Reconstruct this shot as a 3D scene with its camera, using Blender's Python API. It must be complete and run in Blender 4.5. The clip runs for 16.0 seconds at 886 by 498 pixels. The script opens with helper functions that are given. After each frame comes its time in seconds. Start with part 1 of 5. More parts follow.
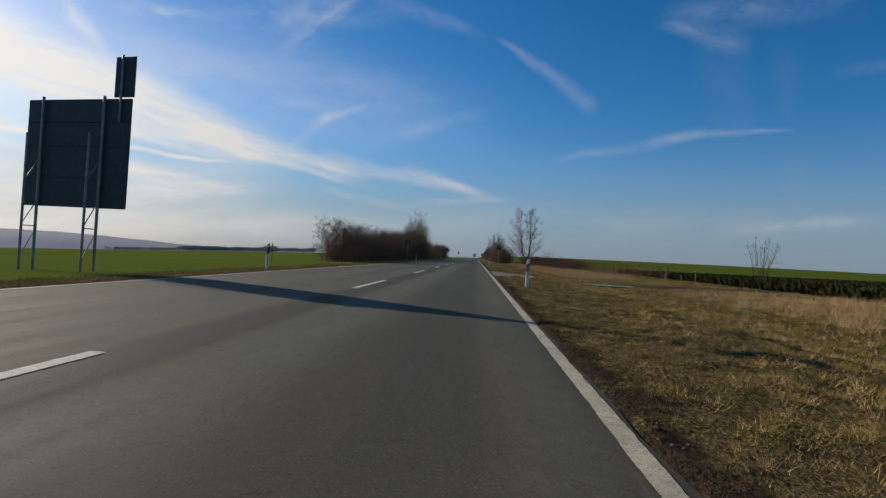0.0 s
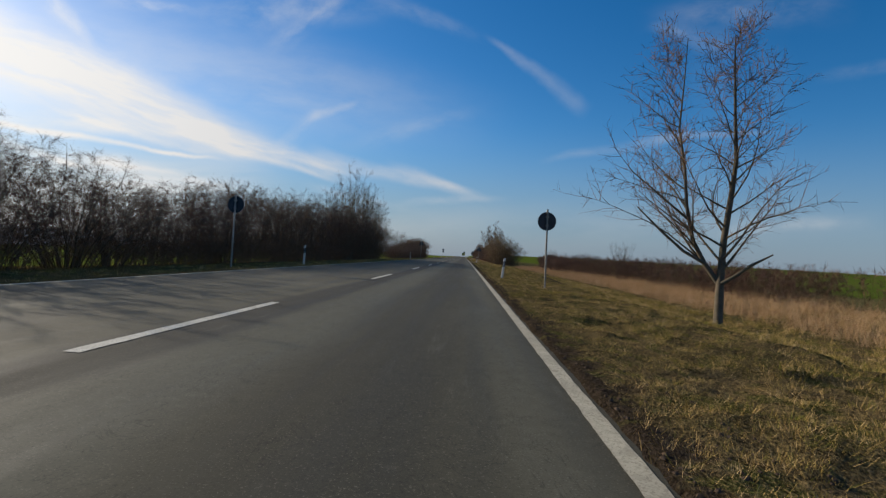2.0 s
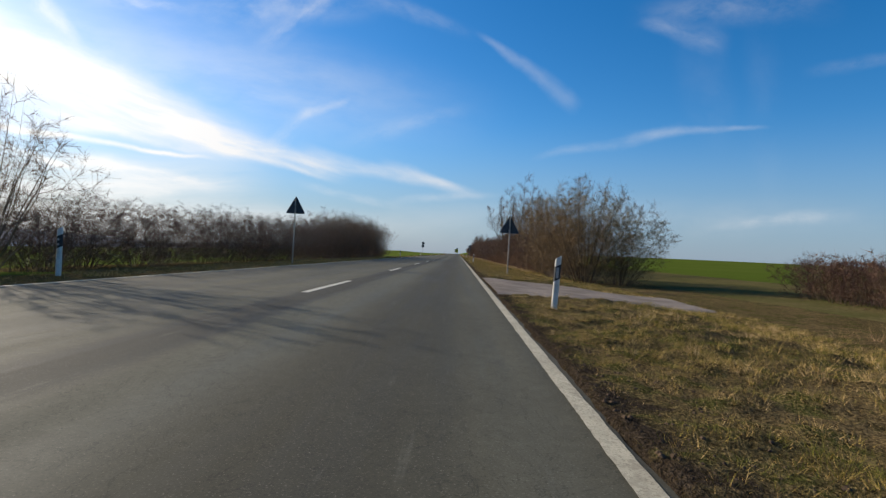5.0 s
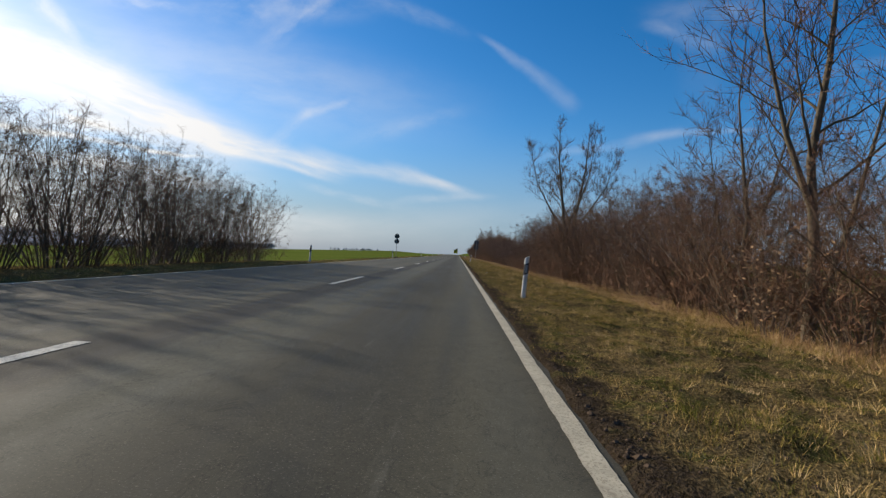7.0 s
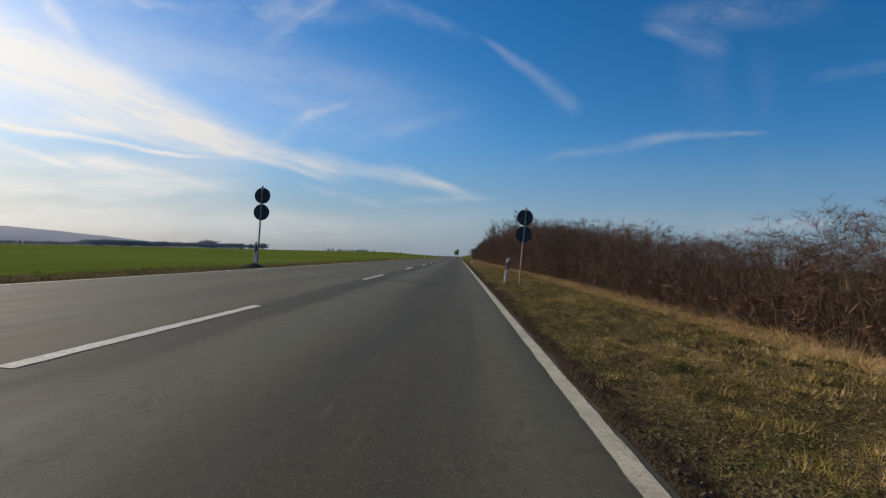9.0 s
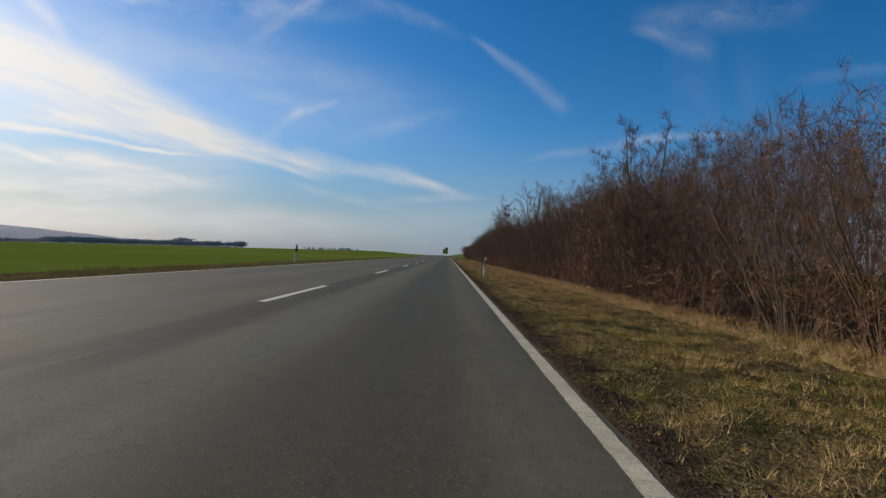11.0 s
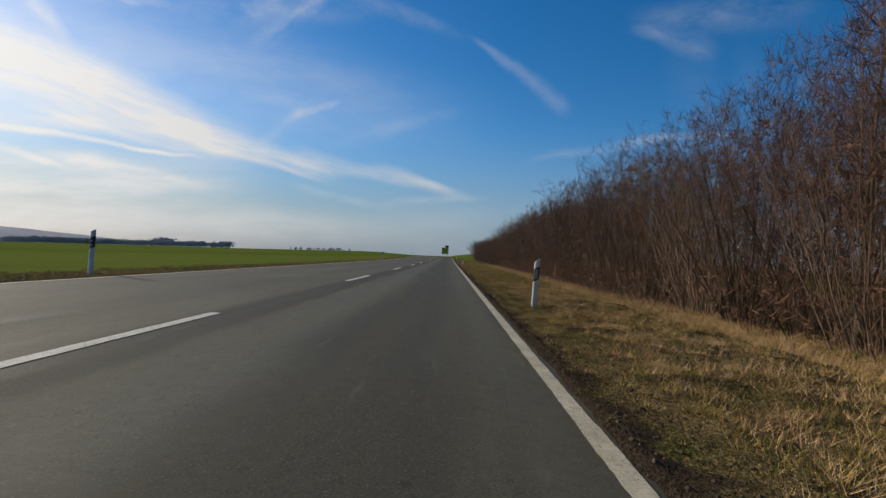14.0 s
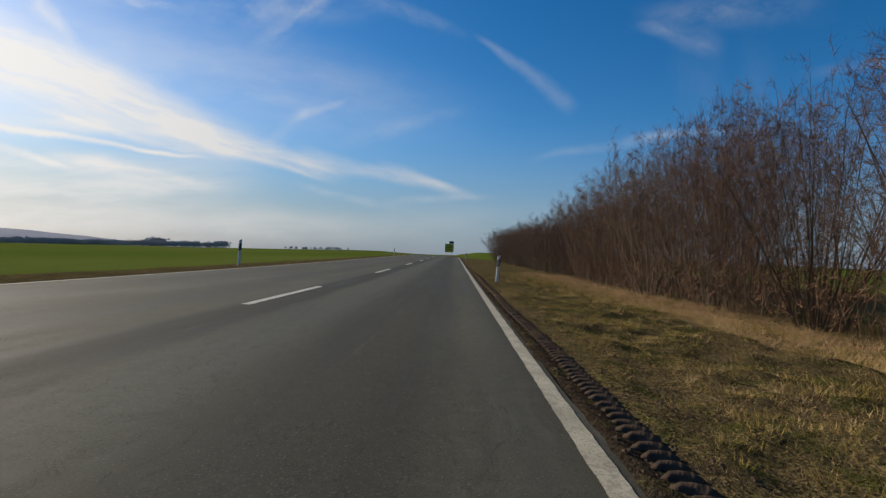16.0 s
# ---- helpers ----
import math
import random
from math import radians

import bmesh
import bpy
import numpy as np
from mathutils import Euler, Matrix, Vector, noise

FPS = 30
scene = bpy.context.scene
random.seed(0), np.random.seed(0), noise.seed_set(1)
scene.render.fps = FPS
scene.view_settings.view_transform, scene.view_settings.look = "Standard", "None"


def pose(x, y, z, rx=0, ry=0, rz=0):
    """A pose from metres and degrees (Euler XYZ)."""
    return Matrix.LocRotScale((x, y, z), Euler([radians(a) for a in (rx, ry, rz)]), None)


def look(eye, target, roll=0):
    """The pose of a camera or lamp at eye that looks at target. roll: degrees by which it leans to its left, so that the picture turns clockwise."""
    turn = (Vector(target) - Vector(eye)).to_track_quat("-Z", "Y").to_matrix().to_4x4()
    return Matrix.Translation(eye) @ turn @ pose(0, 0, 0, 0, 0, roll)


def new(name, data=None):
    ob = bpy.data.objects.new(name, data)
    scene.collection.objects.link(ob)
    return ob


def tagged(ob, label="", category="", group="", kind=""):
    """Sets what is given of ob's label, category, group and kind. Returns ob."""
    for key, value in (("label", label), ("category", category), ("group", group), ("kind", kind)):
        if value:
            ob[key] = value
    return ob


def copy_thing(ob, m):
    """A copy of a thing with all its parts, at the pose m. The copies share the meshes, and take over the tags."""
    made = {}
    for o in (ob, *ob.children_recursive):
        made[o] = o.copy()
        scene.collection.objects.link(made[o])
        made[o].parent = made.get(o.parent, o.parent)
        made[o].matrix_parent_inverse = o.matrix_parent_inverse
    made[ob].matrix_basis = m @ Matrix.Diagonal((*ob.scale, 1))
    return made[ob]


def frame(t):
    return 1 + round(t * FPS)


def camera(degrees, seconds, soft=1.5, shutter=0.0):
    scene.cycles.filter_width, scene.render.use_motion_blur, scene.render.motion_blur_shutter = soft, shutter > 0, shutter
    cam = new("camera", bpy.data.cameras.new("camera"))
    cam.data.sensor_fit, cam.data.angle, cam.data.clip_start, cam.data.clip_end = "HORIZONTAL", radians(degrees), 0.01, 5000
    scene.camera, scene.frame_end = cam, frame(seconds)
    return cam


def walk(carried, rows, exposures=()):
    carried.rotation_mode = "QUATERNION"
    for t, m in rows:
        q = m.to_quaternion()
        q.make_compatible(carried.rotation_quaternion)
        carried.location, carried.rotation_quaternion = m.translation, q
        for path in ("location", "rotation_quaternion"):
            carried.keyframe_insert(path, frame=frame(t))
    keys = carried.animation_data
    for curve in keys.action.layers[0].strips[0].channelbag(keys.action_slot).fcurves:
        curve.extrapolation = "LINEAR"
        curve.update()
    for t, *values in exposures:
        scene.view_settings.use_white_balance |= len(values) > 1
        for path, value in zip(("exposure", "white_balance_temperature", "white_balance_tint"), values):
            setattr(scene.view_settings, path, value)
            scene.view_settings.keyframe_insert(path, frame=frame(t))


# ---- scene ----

# ---- camera and its way along the lane ----
cam = camera(80.67, 16.0, soft=1.4)
PATH = [  # seconds, x, y, height, yaw, pitch, lean
    (0, 2.72, -2.38, 0.863, 3.67, 0.71, 3.51),
    (0.5, 2.685, 8.80, 0.863, 2.91, 0.52, 3.87),
    (1, 2.639, 19.58, 0.863, 2.55, 0.40, 3.67),
    (1.5, 2.670, 30.29, 0.863, 2.83, 0.49, 4.25),
    (2, 2.735, 41.72, 0.863, 2.47, 0.64, 3.82),
    (2.5, 2.825, 52.44, 0.863, 1.65, 0.57, 3.74),
    (3, 2.730, 63.75, 0.863, 2.35, 0.74, 3.28),
    (3.5, 2.804, 74.55, 0.863, 1.66, 0.51, 3.16),
    (4, 2.632, 86.01, 0.863, 2.95, 0.46, 3.23),
    (4.5, 2.644, 96.87, 0.863, 1.31, 0.59, 2.82),
    (4.7, 2.707, 101.20, 0.863, 1.68, 0.39, 3.19),
    (5.5, 2.770, 119.31, 0.863, 1.68, 0.43, 3.30),
    (6.2, 2.825, 135.17, 0.863, 1.69, 0.46, 3.38),
    (7, 2.888, 153.29, 0.863, 1.69, 0.49, 3.49),
    (7.5, 2.844, 164.33, 0.863, 2.09, 0.61, 3.74),
    (8, 2.669, 175.82, 0.863, 3.04, 0.56, 3.60),
    (8.5, 2.685, 186.68, 0.863, 0.82, 0.60, 2.98),
    (9, 2.721, 198.20, 0.863, 1.81, 0.67, 3.78),
    (9.7, 2.715, 213.50, 0.863, 1.38, 0.66, 3.84),
    (10.4, 2.688, 228.72, 0.863, 0.96, 0.66, 3.91),
    (11, 2.665, 241.71, 0.863, 0.60, 0.66, 3.96),
    (11.5, 2.679, 252.48, 0.863, 0.29, 0.66, 4.00),
    (12, 2.594, 263.81, 0.863, 2.25, 0.76, 4.44),
    (12.5, 2.469, 274.58, 0.863, 2.28, 0.78, 3.97),
    (13, 2.448, 285.73, 0.863, 1.55, 0.73, 3.47),
    (13.5, 2.550, 296.30, 0.863, 0.74, 0.69, 3.62),
    (14, 2.724, 307.10, 0.863, 0.70, 0.73, 3.87),
    (14.5, 2.830, 317.91, 0.863, 0.79, 0.69, 4.07),
    (15, 2.982, 328.91, 0.863, 1.42, 0.52, 4.53),
    (15.5, 2.880, 339.41, 0.863, 2.52, 0.54, 4.24),
    (16, 2.850, 350.14, 0.863, 1.32, 0.56, 3.47),
]
walk(cam, [(t, pose(x, y, z, 90 + pitch, 0, yaw) @ pose(0, 0, 0, 0, 0, lean))
           for t, x, y, z, yaw, pitch, lean in PATH],
     exposures=[(0, 0.04), (1.0, 0.06), (2.0, 0.16), (3.0, 0.27), (3.5, 0.34), (4.5, 0.54), (7.0, 0.46), (8.0, 0.28), (9.0, 0.15), (12.5, 0.12), (16, 0.12)])

# ---- daylight: low winter sun ahead to one side, thin streaky cloud ----
SUN_AZ, SUN_EL = radians(-59.3), radians(20.2)      # from the road's heading, and above the horizon
SUN_DIR = Vector((math.sin(SUN_AZ) * math.cos(SUN_EL), math.cos(SUN_AZ) * math.cos(SUN_EL), math.sin(SUN_EL)))
sun = new("sun", bpy.data.lights.new("sun", "SUN"))
sun.data.energy, sun.data.angle, sun.data.color = 4.5, radians(0.6), (1.0, 0.885, 0.725)
sun.matrix_world = look(SUN_DIR * 50, (0, 0, 0))

# the middle of the view, used to lay out the clouds on the sky
VIEW = (pose(0, 0, 0, 90.65, 0, 1.9) @ pose(0, 0, 0, 0, 0, 3.9)).to_3x3().inverted()


class Net:
    """Small helper to write shader arithmetic."""

    def __init__(self, tree):
        self.t, self.n, self.l = tree, tree.nodes, tree.links

    def put(self, socket, value):
        if isinstance(value, bpy.types.NodeSocket):
            self.l.new(value, socket)
        elif value is not None:
            socket.default_value = value

    def m(self, op, a, b=None, c=None, clamp=False):
        nd = self.n.new("ShaderNodeMath")
        nd.operation, nd.use_clamp = op, clamp
        for s, v in zip(nd.inputs, (a, b, c)):
            self.put(s, v)
        return nd.outputs[0]

    def dot(self, a, v):
        nd = self.n.new("ShaderNodeVectorMath")
        nd.operation = "DOT_PRODUCT"
        self.put(nd.inputs[0], a)
        self.put(nd.inputs[1], v)
        return nd.outputs["Value"]

    def xyz(self, x, y, z=0.0):
        nd = self.n.new("ShaderNodeCombineXYZ")
        for s, v in zip(nd.inputs, (x, y, z)):
            self.put(s, v)
        return nd.outputs[0]

    def sep(self, v):
        nd = self.n.new("ShaderNodeSeparateXYZ")
        self.put(nd.inputs[0], v)
        return nd.outputs

    def noise(self, vec, scale, detail=4.0, rough=0.55, dist=0.0):
        nd = self.n.new("ShaderNodeTexNoise")
        self.put(nd.inputs["Vector"], vec)
        nd.inputs["Scale"].default_value = scale
        nd.inputs["Detail"].default_value = detail
        nd.inputs["Roughness"].default_value = rough
        nd.inputs["Distortion"].default_value = dist
        return nd.outputs["Fac"]

    def ramp(self, v, lo, hi, a=0.0, b=1.0):
        nd = self.n.new("ShaderNodeMapRange")
        nd.interpolation_type = "SMOOTHSTEP"
        for s, val in zip(nd.inputs, (v, lo, hi, a, b)):
            self.put(s, val)
        return nd.outputs[0]

    def mix(self, fac, a, b):
        nd = self.n.new("ShaderNodeMix")
        nd.data_type = "RGBA"
        self.put(nd.inputs[0], fac)
        self.put(nd.inputs[6], (*a, 1) if isinstance(a, tuple) else a)
        self.put(nd.inputs[7], (*b, 1) if isinstance(b, tuple) else b)
        return nd.outputs[2]


world = bpy.data.worlds.new("sky")
scene.world = world
world.use_nodes = True
W = Net(world.node_tree)
W.n.clear()
way = W.n.new("ShaderNodeTexCoord").outputs["Generated"]
sky = W.n.new("ShaderNodeTexSky")
sky.sky_type, sky.sun_disc = "NISHITA", False
sky.sun_elevation, sky.sun_rotation = SUN_EL, SUN_AZ
sky.altitude, sky.air_density, sky.dust_density, sky.ozone_density = 300, 1.0, 0.6, 4.0
right, up, ahead = (W.dot(way, tuple(VIEW[i])) for i in (0, 1, 2))
ahead = W.m("MAXIMUM", W.m("MULTIPLY", ahead, -1.0), 0.08)
su, sv = W.m("DIVIDE", right, ahead), W.m("DIVIDE", up, ahead)
flat = W.xyz(su, sv, 0)
warp = W.m("SUBTRACT", W.noise(flat, 5.0, 5), 0.5)
warp2 = W.m("SUBTRACT", W.noise(W.xyz(sv, su, 3.0), 5.0, 5), 0.5)
wu, wv = W.m("MULTIPLY_ADD", warp, 0.07, su), W.m("MULTIPLY_ADD", warp2, 0.035, sv)


def streak(a, b, wa, wb, ends, strength, grain, stretch, depth=1.0):
    """A cloud streak from a to b, with half widths wa and wb, soft ends and fibres along it."""
    (ax, ay), (bx, by) = a, b
    ln = math.hypot(bx - ax, by - ay)
    ux, uy = (bx - ax) / ln, (by - ay) / ln
    px, py = W.m("SUBTRACT", wu, ax), W.m("SUBTRACT", wv, ay)
    s = W.m("DIVIDE", W.m("ADD", W.m("MULTIPLY", px, ux), W.m("MULTIPLY", py, uy)), ln)
    d = W.m("ADD", W.m("MULTIPLY", px, -uy), W.m("MULTIPLY", py, ux))
    wid = W.m("MAXIMUM", W.m("MULTIPLY_ADD", s, wb - wa, wa), min(wa, wb) * 0.5)
    body = W.ramp(W.m("DIVIDE", W.m("ABSOLUTE", d), wid), 1.0, 0.0)
    e0 = W.ramp(s, -ends, ends)
    e1 = W.ramp(s, 1 + ends, 1 - ends)
    fib = W.noise(W.xyz(W.m("MULTIPLY", s, ln * grain), W.m("MULTIPLY", d, grain * stretch), ax * 7 + ay), 1.0, 6, 0.6)
    fib = W.ramp(fib, 0.28, 0.70, 1.0 - depth, 1.0)
    return W.m("MULTIPLY", W.m("MULTIPLY", W.m("MULTIPLY", body, e0), W.m("MULTIPLY", e1, strength)), fib)


def at(x, y):
    return ((x - 784) / 920, (441 - y) / 920)


STREAKS = [
    # broad bright veil falling to the middle, and the haze under it
    streak(at(-190, 40), at(440, 262), 0.150, 0.060, 0.16, 0.95, 4, 7.0, 0.55),
    streak(at(-120, 20), at(330, 190), 0.110, 0.045, 0.22, 0.42, 5, 6.0, 0.7),
    streak(at(300, 228), at(600, 304), 0.046, 0.022, 0.16, 0.80, 6, 6.0, 0.7),
    streak(at(555, 276), at(832, 346), 0.026, 0.015, 0.14, 0.50, 8, 4.0, 0.6),
    streak(at(690, 296), at(815, 342), 0.018, 0.011, 0.20, 0.26, 9, 3.0, 0.6),
    streak(at(-260, 325), at(400, 330), 0.150, 0.075, 0.22, 0.85, 4, 7.0, 0.6),
    streak(at(-200, 395), at(620, 402), 0.090, 0.045, 0.30, 0.56, 5, 5.0, 0.5),
    streak(at(-260, 190), at(250, 230), 0.070, 0.030, 0.20, 0.60, 5, 6.0, 0.6),
    # separate fibres
    streak(at(-60, 213), at(350, 276), 0.013, 0.006, 0.12, 0.85, 9, 3.0, 0.4),
    streak(at(-60, 232), at(140, 296), 0.016, 0.010, 0.16, 0.60, 8, 3.0, 0.6),
    streak(at(120, 276), at(400, 330), 0.030, 0.018, 0.20, 0.55, 7, 5.0, 0.8),
    streak(at(100, 200), at(330, 262), 0.010, 0.010, 0.20, 0.35, 9, 3.0),
    streak(at(380, 262), at(590, 318), 0.012, 0.008, 0.20, 0.40, 9, 3.0, 0.6),
    streak(at(488, 275), at(548, 200), 0.030, 0.018, 0.30, 0.24, 9, 2.0),
    streak(at(535, 208), at(612, 183), 0.016, 0.010, 0.22, 0.30, 10, 2.0, 0.7),
    streak(at(380, 165), at(600, 190), 0.030, 0.020, 0.35, 0.16, 7, 3.0),
    streak(at(640, 250), at(810, 205), 0.026, 0.022, 0.35, 0.15, 9, 2.0),
    streak(at(560, 332), at(700, 365), 0.012, 0.010, 0.30, 0.30, 9, 3.0),
    streak(at(720, 358), at(860, 352), 0.012, 0.010, 0.30, 0.24, 9, 3.0),
    # wisps high up
    streak(at(60, -20), at(140, 70), 0.035, 0.020, 0.30, 0.40, 8, 2.0),
    streak(at(190, 0), at(330, 20), 0.024, 0.014, 0.30, 0.30, 9, 3.0),
    streak(at(370, 20), at(640, 0), 0.070, 0.060, 0.35, 0.30, 7, 1.5),
    streak(at(480, 78), at(605, -8), 0.034, 0.022, 0.30, 0.26, 9, 2.0),
    streak(at(660, 0), at(815, 56), 0.030, 0.022, 0.35, 0.13, 11, 2.0),
    streak(at(-100, 60), at(700, 190), 0.200, 0.120, 0.30, 0.34, 4, 3.0, 0.6),
    # short trail, long thin trail and the wedge of haze
    streak(at(858, 72), at(1012, 192), 0.011, 0.028, 0.12, 0.19, 8, 2.5, 0.55),
    streak(at(968, 282), at(1200, 243), 0.011, 0.018, 0.12, 0.19, 11, 3.0, 0.7),
    streak(at(1130, 250), at(1345, 236), 0.016, 0.007, 0.16, 0.19, 11, 3.0, 0.7),
    streak(at(1150, 52), at(1275, 88), 0.016, 0.038, 0.20, 0.18, 9, 2.5, 0.8),
    streak(at(1170, 34), at(1440, 16), 0.040, 0.060, 0.25, 0.17, 8, 1.8),
    streak(at(1240, 100), at(1270, 250), 0.060, 0.060, 0.35, 0.05, 5, 1.2),
    streak(at(1350, 100), at(1370, 330), 0.050, 0.050, 0.35, 0.05, 5, 1.2),
    streak(at(1450, 140), at(1600, 115), 0.020, 0.020, 0.25, 0.10, 8, 2.0),
    streak(at(1290, 405), at(1480, 398), 0.016, 0.022, 0.30, 0.30, 8, 2.0),
    streak(at(250, 405), at(1500, 395), 0.090, 0.050, 0.35, 0.16, 3, 3.0),
]
veil = STREAKS[0]
for part_ in STREAKS[1:]:
    veil = W.m("ADD", veil, part_)
infront = W.ramp(W.m("MULTIPLY", W.dot(way, tuple(VIEW[2])), -1.0), 0.12, 0.4)
veil = W.m("MULTIPLY", veil, infront)
# thin cirrus over the rest of the sky
high = W.sep(way)[2]
dome = W.m("ADD", W.m("ABSOLUTE", high), 0.15)
wx, wy = W.m("DIVIDE", W.sep(way)[0], dome), W.m("DIVIDE", W.sep(way)[1], dome)
thin = W.ramp(W.noise(W.xyz(W.m("MULTIPLY", wx, 2.0), wy, 0), 1.2, 6, 0.6, 0.3), 0.52, 0.75, 0.0, 0.5)
thin = W.m("MULTIPLY", thin, W.m("SUBTRACT", 1.0, infront))
# pale band low over the land
low = W.ramp(W.m("ABSOLUTE", high), 0.26, 0.0, 0.0, 0.80)
cover = W.m("MINIMUM", W.m("ADD", W.m("ADD", veil, thin), 0.0), 0.97)
toward = W.m("MAXIMUM", W.dot(way, tuple(SUN_DIR)), 0.0)
glow = W.m("POWER", toward, 6.0)
gain = W.m("MULTIPLY_ADD", glow, 3.6, 6.2)
cloud = W.mix(glow, (0.985, 0.975, 0.975), (1.0, 0.97, 0.92))
vec = W.n.new("ShaderNodeVectorMath")
vec.operation = "SCALE"
W.l.new(cloud, vec.inputs[0])
W.l.new(gain, vec.inputs["Scale"])
deep = W.n.new("ShaderNodeHueSaturation")
deep.inputs["Hue"].default_value = 0.502
deep.inputs["Saturation"].default_value = 1.31
deep.inputs["Value"].default_value = 1.10
W.l.new(sky.outputs[0], deep.inputs["Color"])
haze = W.mix(low, deep.outputs[0], (1.85, 2.55, 3.60))
bright = W.mix(cover, haze, vec.outputs[0])
bg = W.n.new("ShaderNodeBackground")
bg.inputs["Strength"].default_value = 0.094
W.l.new(bright, bg.inputs["Color"])
W.l.new(bg.outputs[0], W.n.new("ShaderNodeOutputWorld").inputs[0])


# ---- materials ----
def material(name, rough=0.85, metal=0.0, spec=0.3):
    mt = bpy.data.materials.new(name)
    mt.use_nodes = True
    net = Net(mt.node_tree)
    b = net.n["Principled BSDF"]
    b.inputs["Roughness"].default_value, b.inputs["Metallic"].default_value = rough, metal
    b.inputs["Specular IOR Level"].default_value = spec
    return mt, net, b


def bump(net, b, height, strength, distance):
    nd = net.n.new("ShaderNodeBump")
    nd.inputs["Strength"].default_value, nd.inputs["Distance"].default_value = strength, distance
    net.l.new(height, nd.inputs["Height"])
    net.l.new(nd.outputs[0], b.inputs["Normal"])


def spot(net):
    return net.n.new("ShaderNodeTexCoord").outputs["Object"]


def mottled(name, a, b_, scale, rough=0.85, fine=None, dark=0.5, bump_d=0.0, metal=0.0, island=0.0, thing=0.0, spec=0.3):
    """Two colours mixed by a coarse noise, shaded by a fine one; may vary by piece or by thing."""
    mt, net, b = material(name, rough, metal, spec)
    co = spot(net)
    big = net.ramp(net.noise(co, scale, 4), 0.35, 0.65)
    sm = net.noise(co, fine or scale * 9, 3)
    col = net.mix(big, a, b_)
    if island:
        r = net.n.new("ShaderNodeNewGeometry").outputs["Random Per Island"]
        col = net.mix(net.m("MULTIPLY", r, island), col, tuple(c * 0.35 for c in a))
    if thing:
        r = net.n.new("ShaderNodeObjectInfo").outputs["Random"]
        col = net.mix(net.m("MULTIPLY", r, thing), col, tuple(c * 0.45 for c in b_))
    col = net.mix(net.ramp(sm, 0.25, 0.75, dark, 0.0), col, tuple(c * 0.4 for c in a))
    net.l.new(col, b.inputs["Base Color"])
    if bump_d:
        bump(net, b, sm, 0.6, bump_d)
    return mt


def asphalt_material():
    mt, net, b = material("asphalt", 0.75, 0, 0.12)
    co = spot(net)
    x, y, z = net.sep(co)
    long_ = net.xyz(net.m("MULTIPLY", x, 2.2), net.m("MULTIPLY", y, 0.10), 0)
    lanes = net.noise(long_, 1.3, 5, 0.6)
    patch = net.noise(net.xyz(x, net.m("MULTIPLY", y, 0.25), 0), 0.7, 5, 0.6)
    col = net.mix(net.ramp(lanes, 0.3, 0.7), (0.080, 0.072, 0.046), (0.115, 0.104, 0.067))
    col = net.mix(net.ramp(patch, 0.45, 0.72, 0.0, 0.55), col, (0.150, 0.140, 0.096))
    # worn joint beside the centre line, darker wheel paths, dirty edge
    wob = net.m("MULTIPLY_ADD", net.noise(net.xyz(0, y, 0), 0.35, 3), 0.35, x)
    joint = net.m("MULTIPLY", net.ramp(wob, -0.05, 0.20), net.ramp(wob, 0.85, 0.62))
    col = net.mix(net.m("MULTIPLY", joint, 0.75), col, (0.036, 0.033, 0.025))
    edge = net.ramp(net.m("MULTIPLY_ADD", net.noise(co, 3.0, 4), 0.3, x), 3.35, 3.75, 0.0, 0.5)
    col = net.mix(edge, col, (0.046, 0.040, 0.029))
    for c, w, amount, tone in ((1.25, 0.62, 0.60, (0.116, 0.112, 0.081)), (2.35, 1.05, 0.70, (0.046, 0.042, 0.029)), (3.42, 0.28, 0.35, (0.098, 0.093, 0.068)),
                               (-1.2, 0.6, 0.35, (0.057, 0.054, 0.041)), (-3.0, 0.6, 0.35, (0.057, 0.054, 0.041))):
        p = net.ramp(net.m("ABSOLUTE", net.m("SUBTRACT", wob, c)), w, w * 0.25, 0.0, amount)
        col = net.mix(p, col, tone)
    # fine cracks and pale scuffs
    crack = net.noise(net.xyz(x, net.m("MULTIPLY", y, 0.55), 0), 2.6, 5, 0.65, 0.8)
    crack = net.ramp(net.m("ABSOLUTE", net.m("SUBTRACT", crack, 0.5)), 0.010, 0.0, 0.0, 0.40)
    col = net.mix(crack, col, (0.024, 0.022, 0.017))
    scuff = net.noise(net.xyz(net.m("MULTIPLY", x, 5.0), net.m("MULTIPLY", y, 0.45), 7), 1.4, 5, 0.65)
    col = net.mix(net.ramp(scuff, 0.60, 0.74, 0.0, 0.35), col, (0.150, 0.143, 0.106))
    blot = net.noise(co, 9, 5, 0.75)
    col = net.mix(net.ramp(blot, 0.42, 0.62, 0.16, 0.0), col, (0.041, 0.037, 0.027))
    col = net.mix(net.ramp(blot, 0.58, 0.72, 0.0, 0.18), col, (0.153, 0.140, 0.101))
    chip = net.noise(co, 85, 3, 0.7)
    grit = net.noise(co, 230, 2, 0.6)
    col = net.mix(net.ramp(chip, 0.57, 0.72, 0.0, 0.50), col, (0.245, 0.225, 0.164))
    col = net.mix(net.ramp(chip, 0.46, 0.28, 0.0, 0.55), col, (0.022, 0.021, 0.017))
    net.l.new(col, b.inputs["Base Color"])
    net.l.new(net.ramp(lanes, 0.3, 0.7, 0.72, 0.92), b.inputs["Roughness"])
    bump(net, b, net.m("ADD", net.m("MULTIPLY", chip, 0.7), net.m("MULTIPLY", grit, 0.5)), 0.5, 0.0025)
    return mt


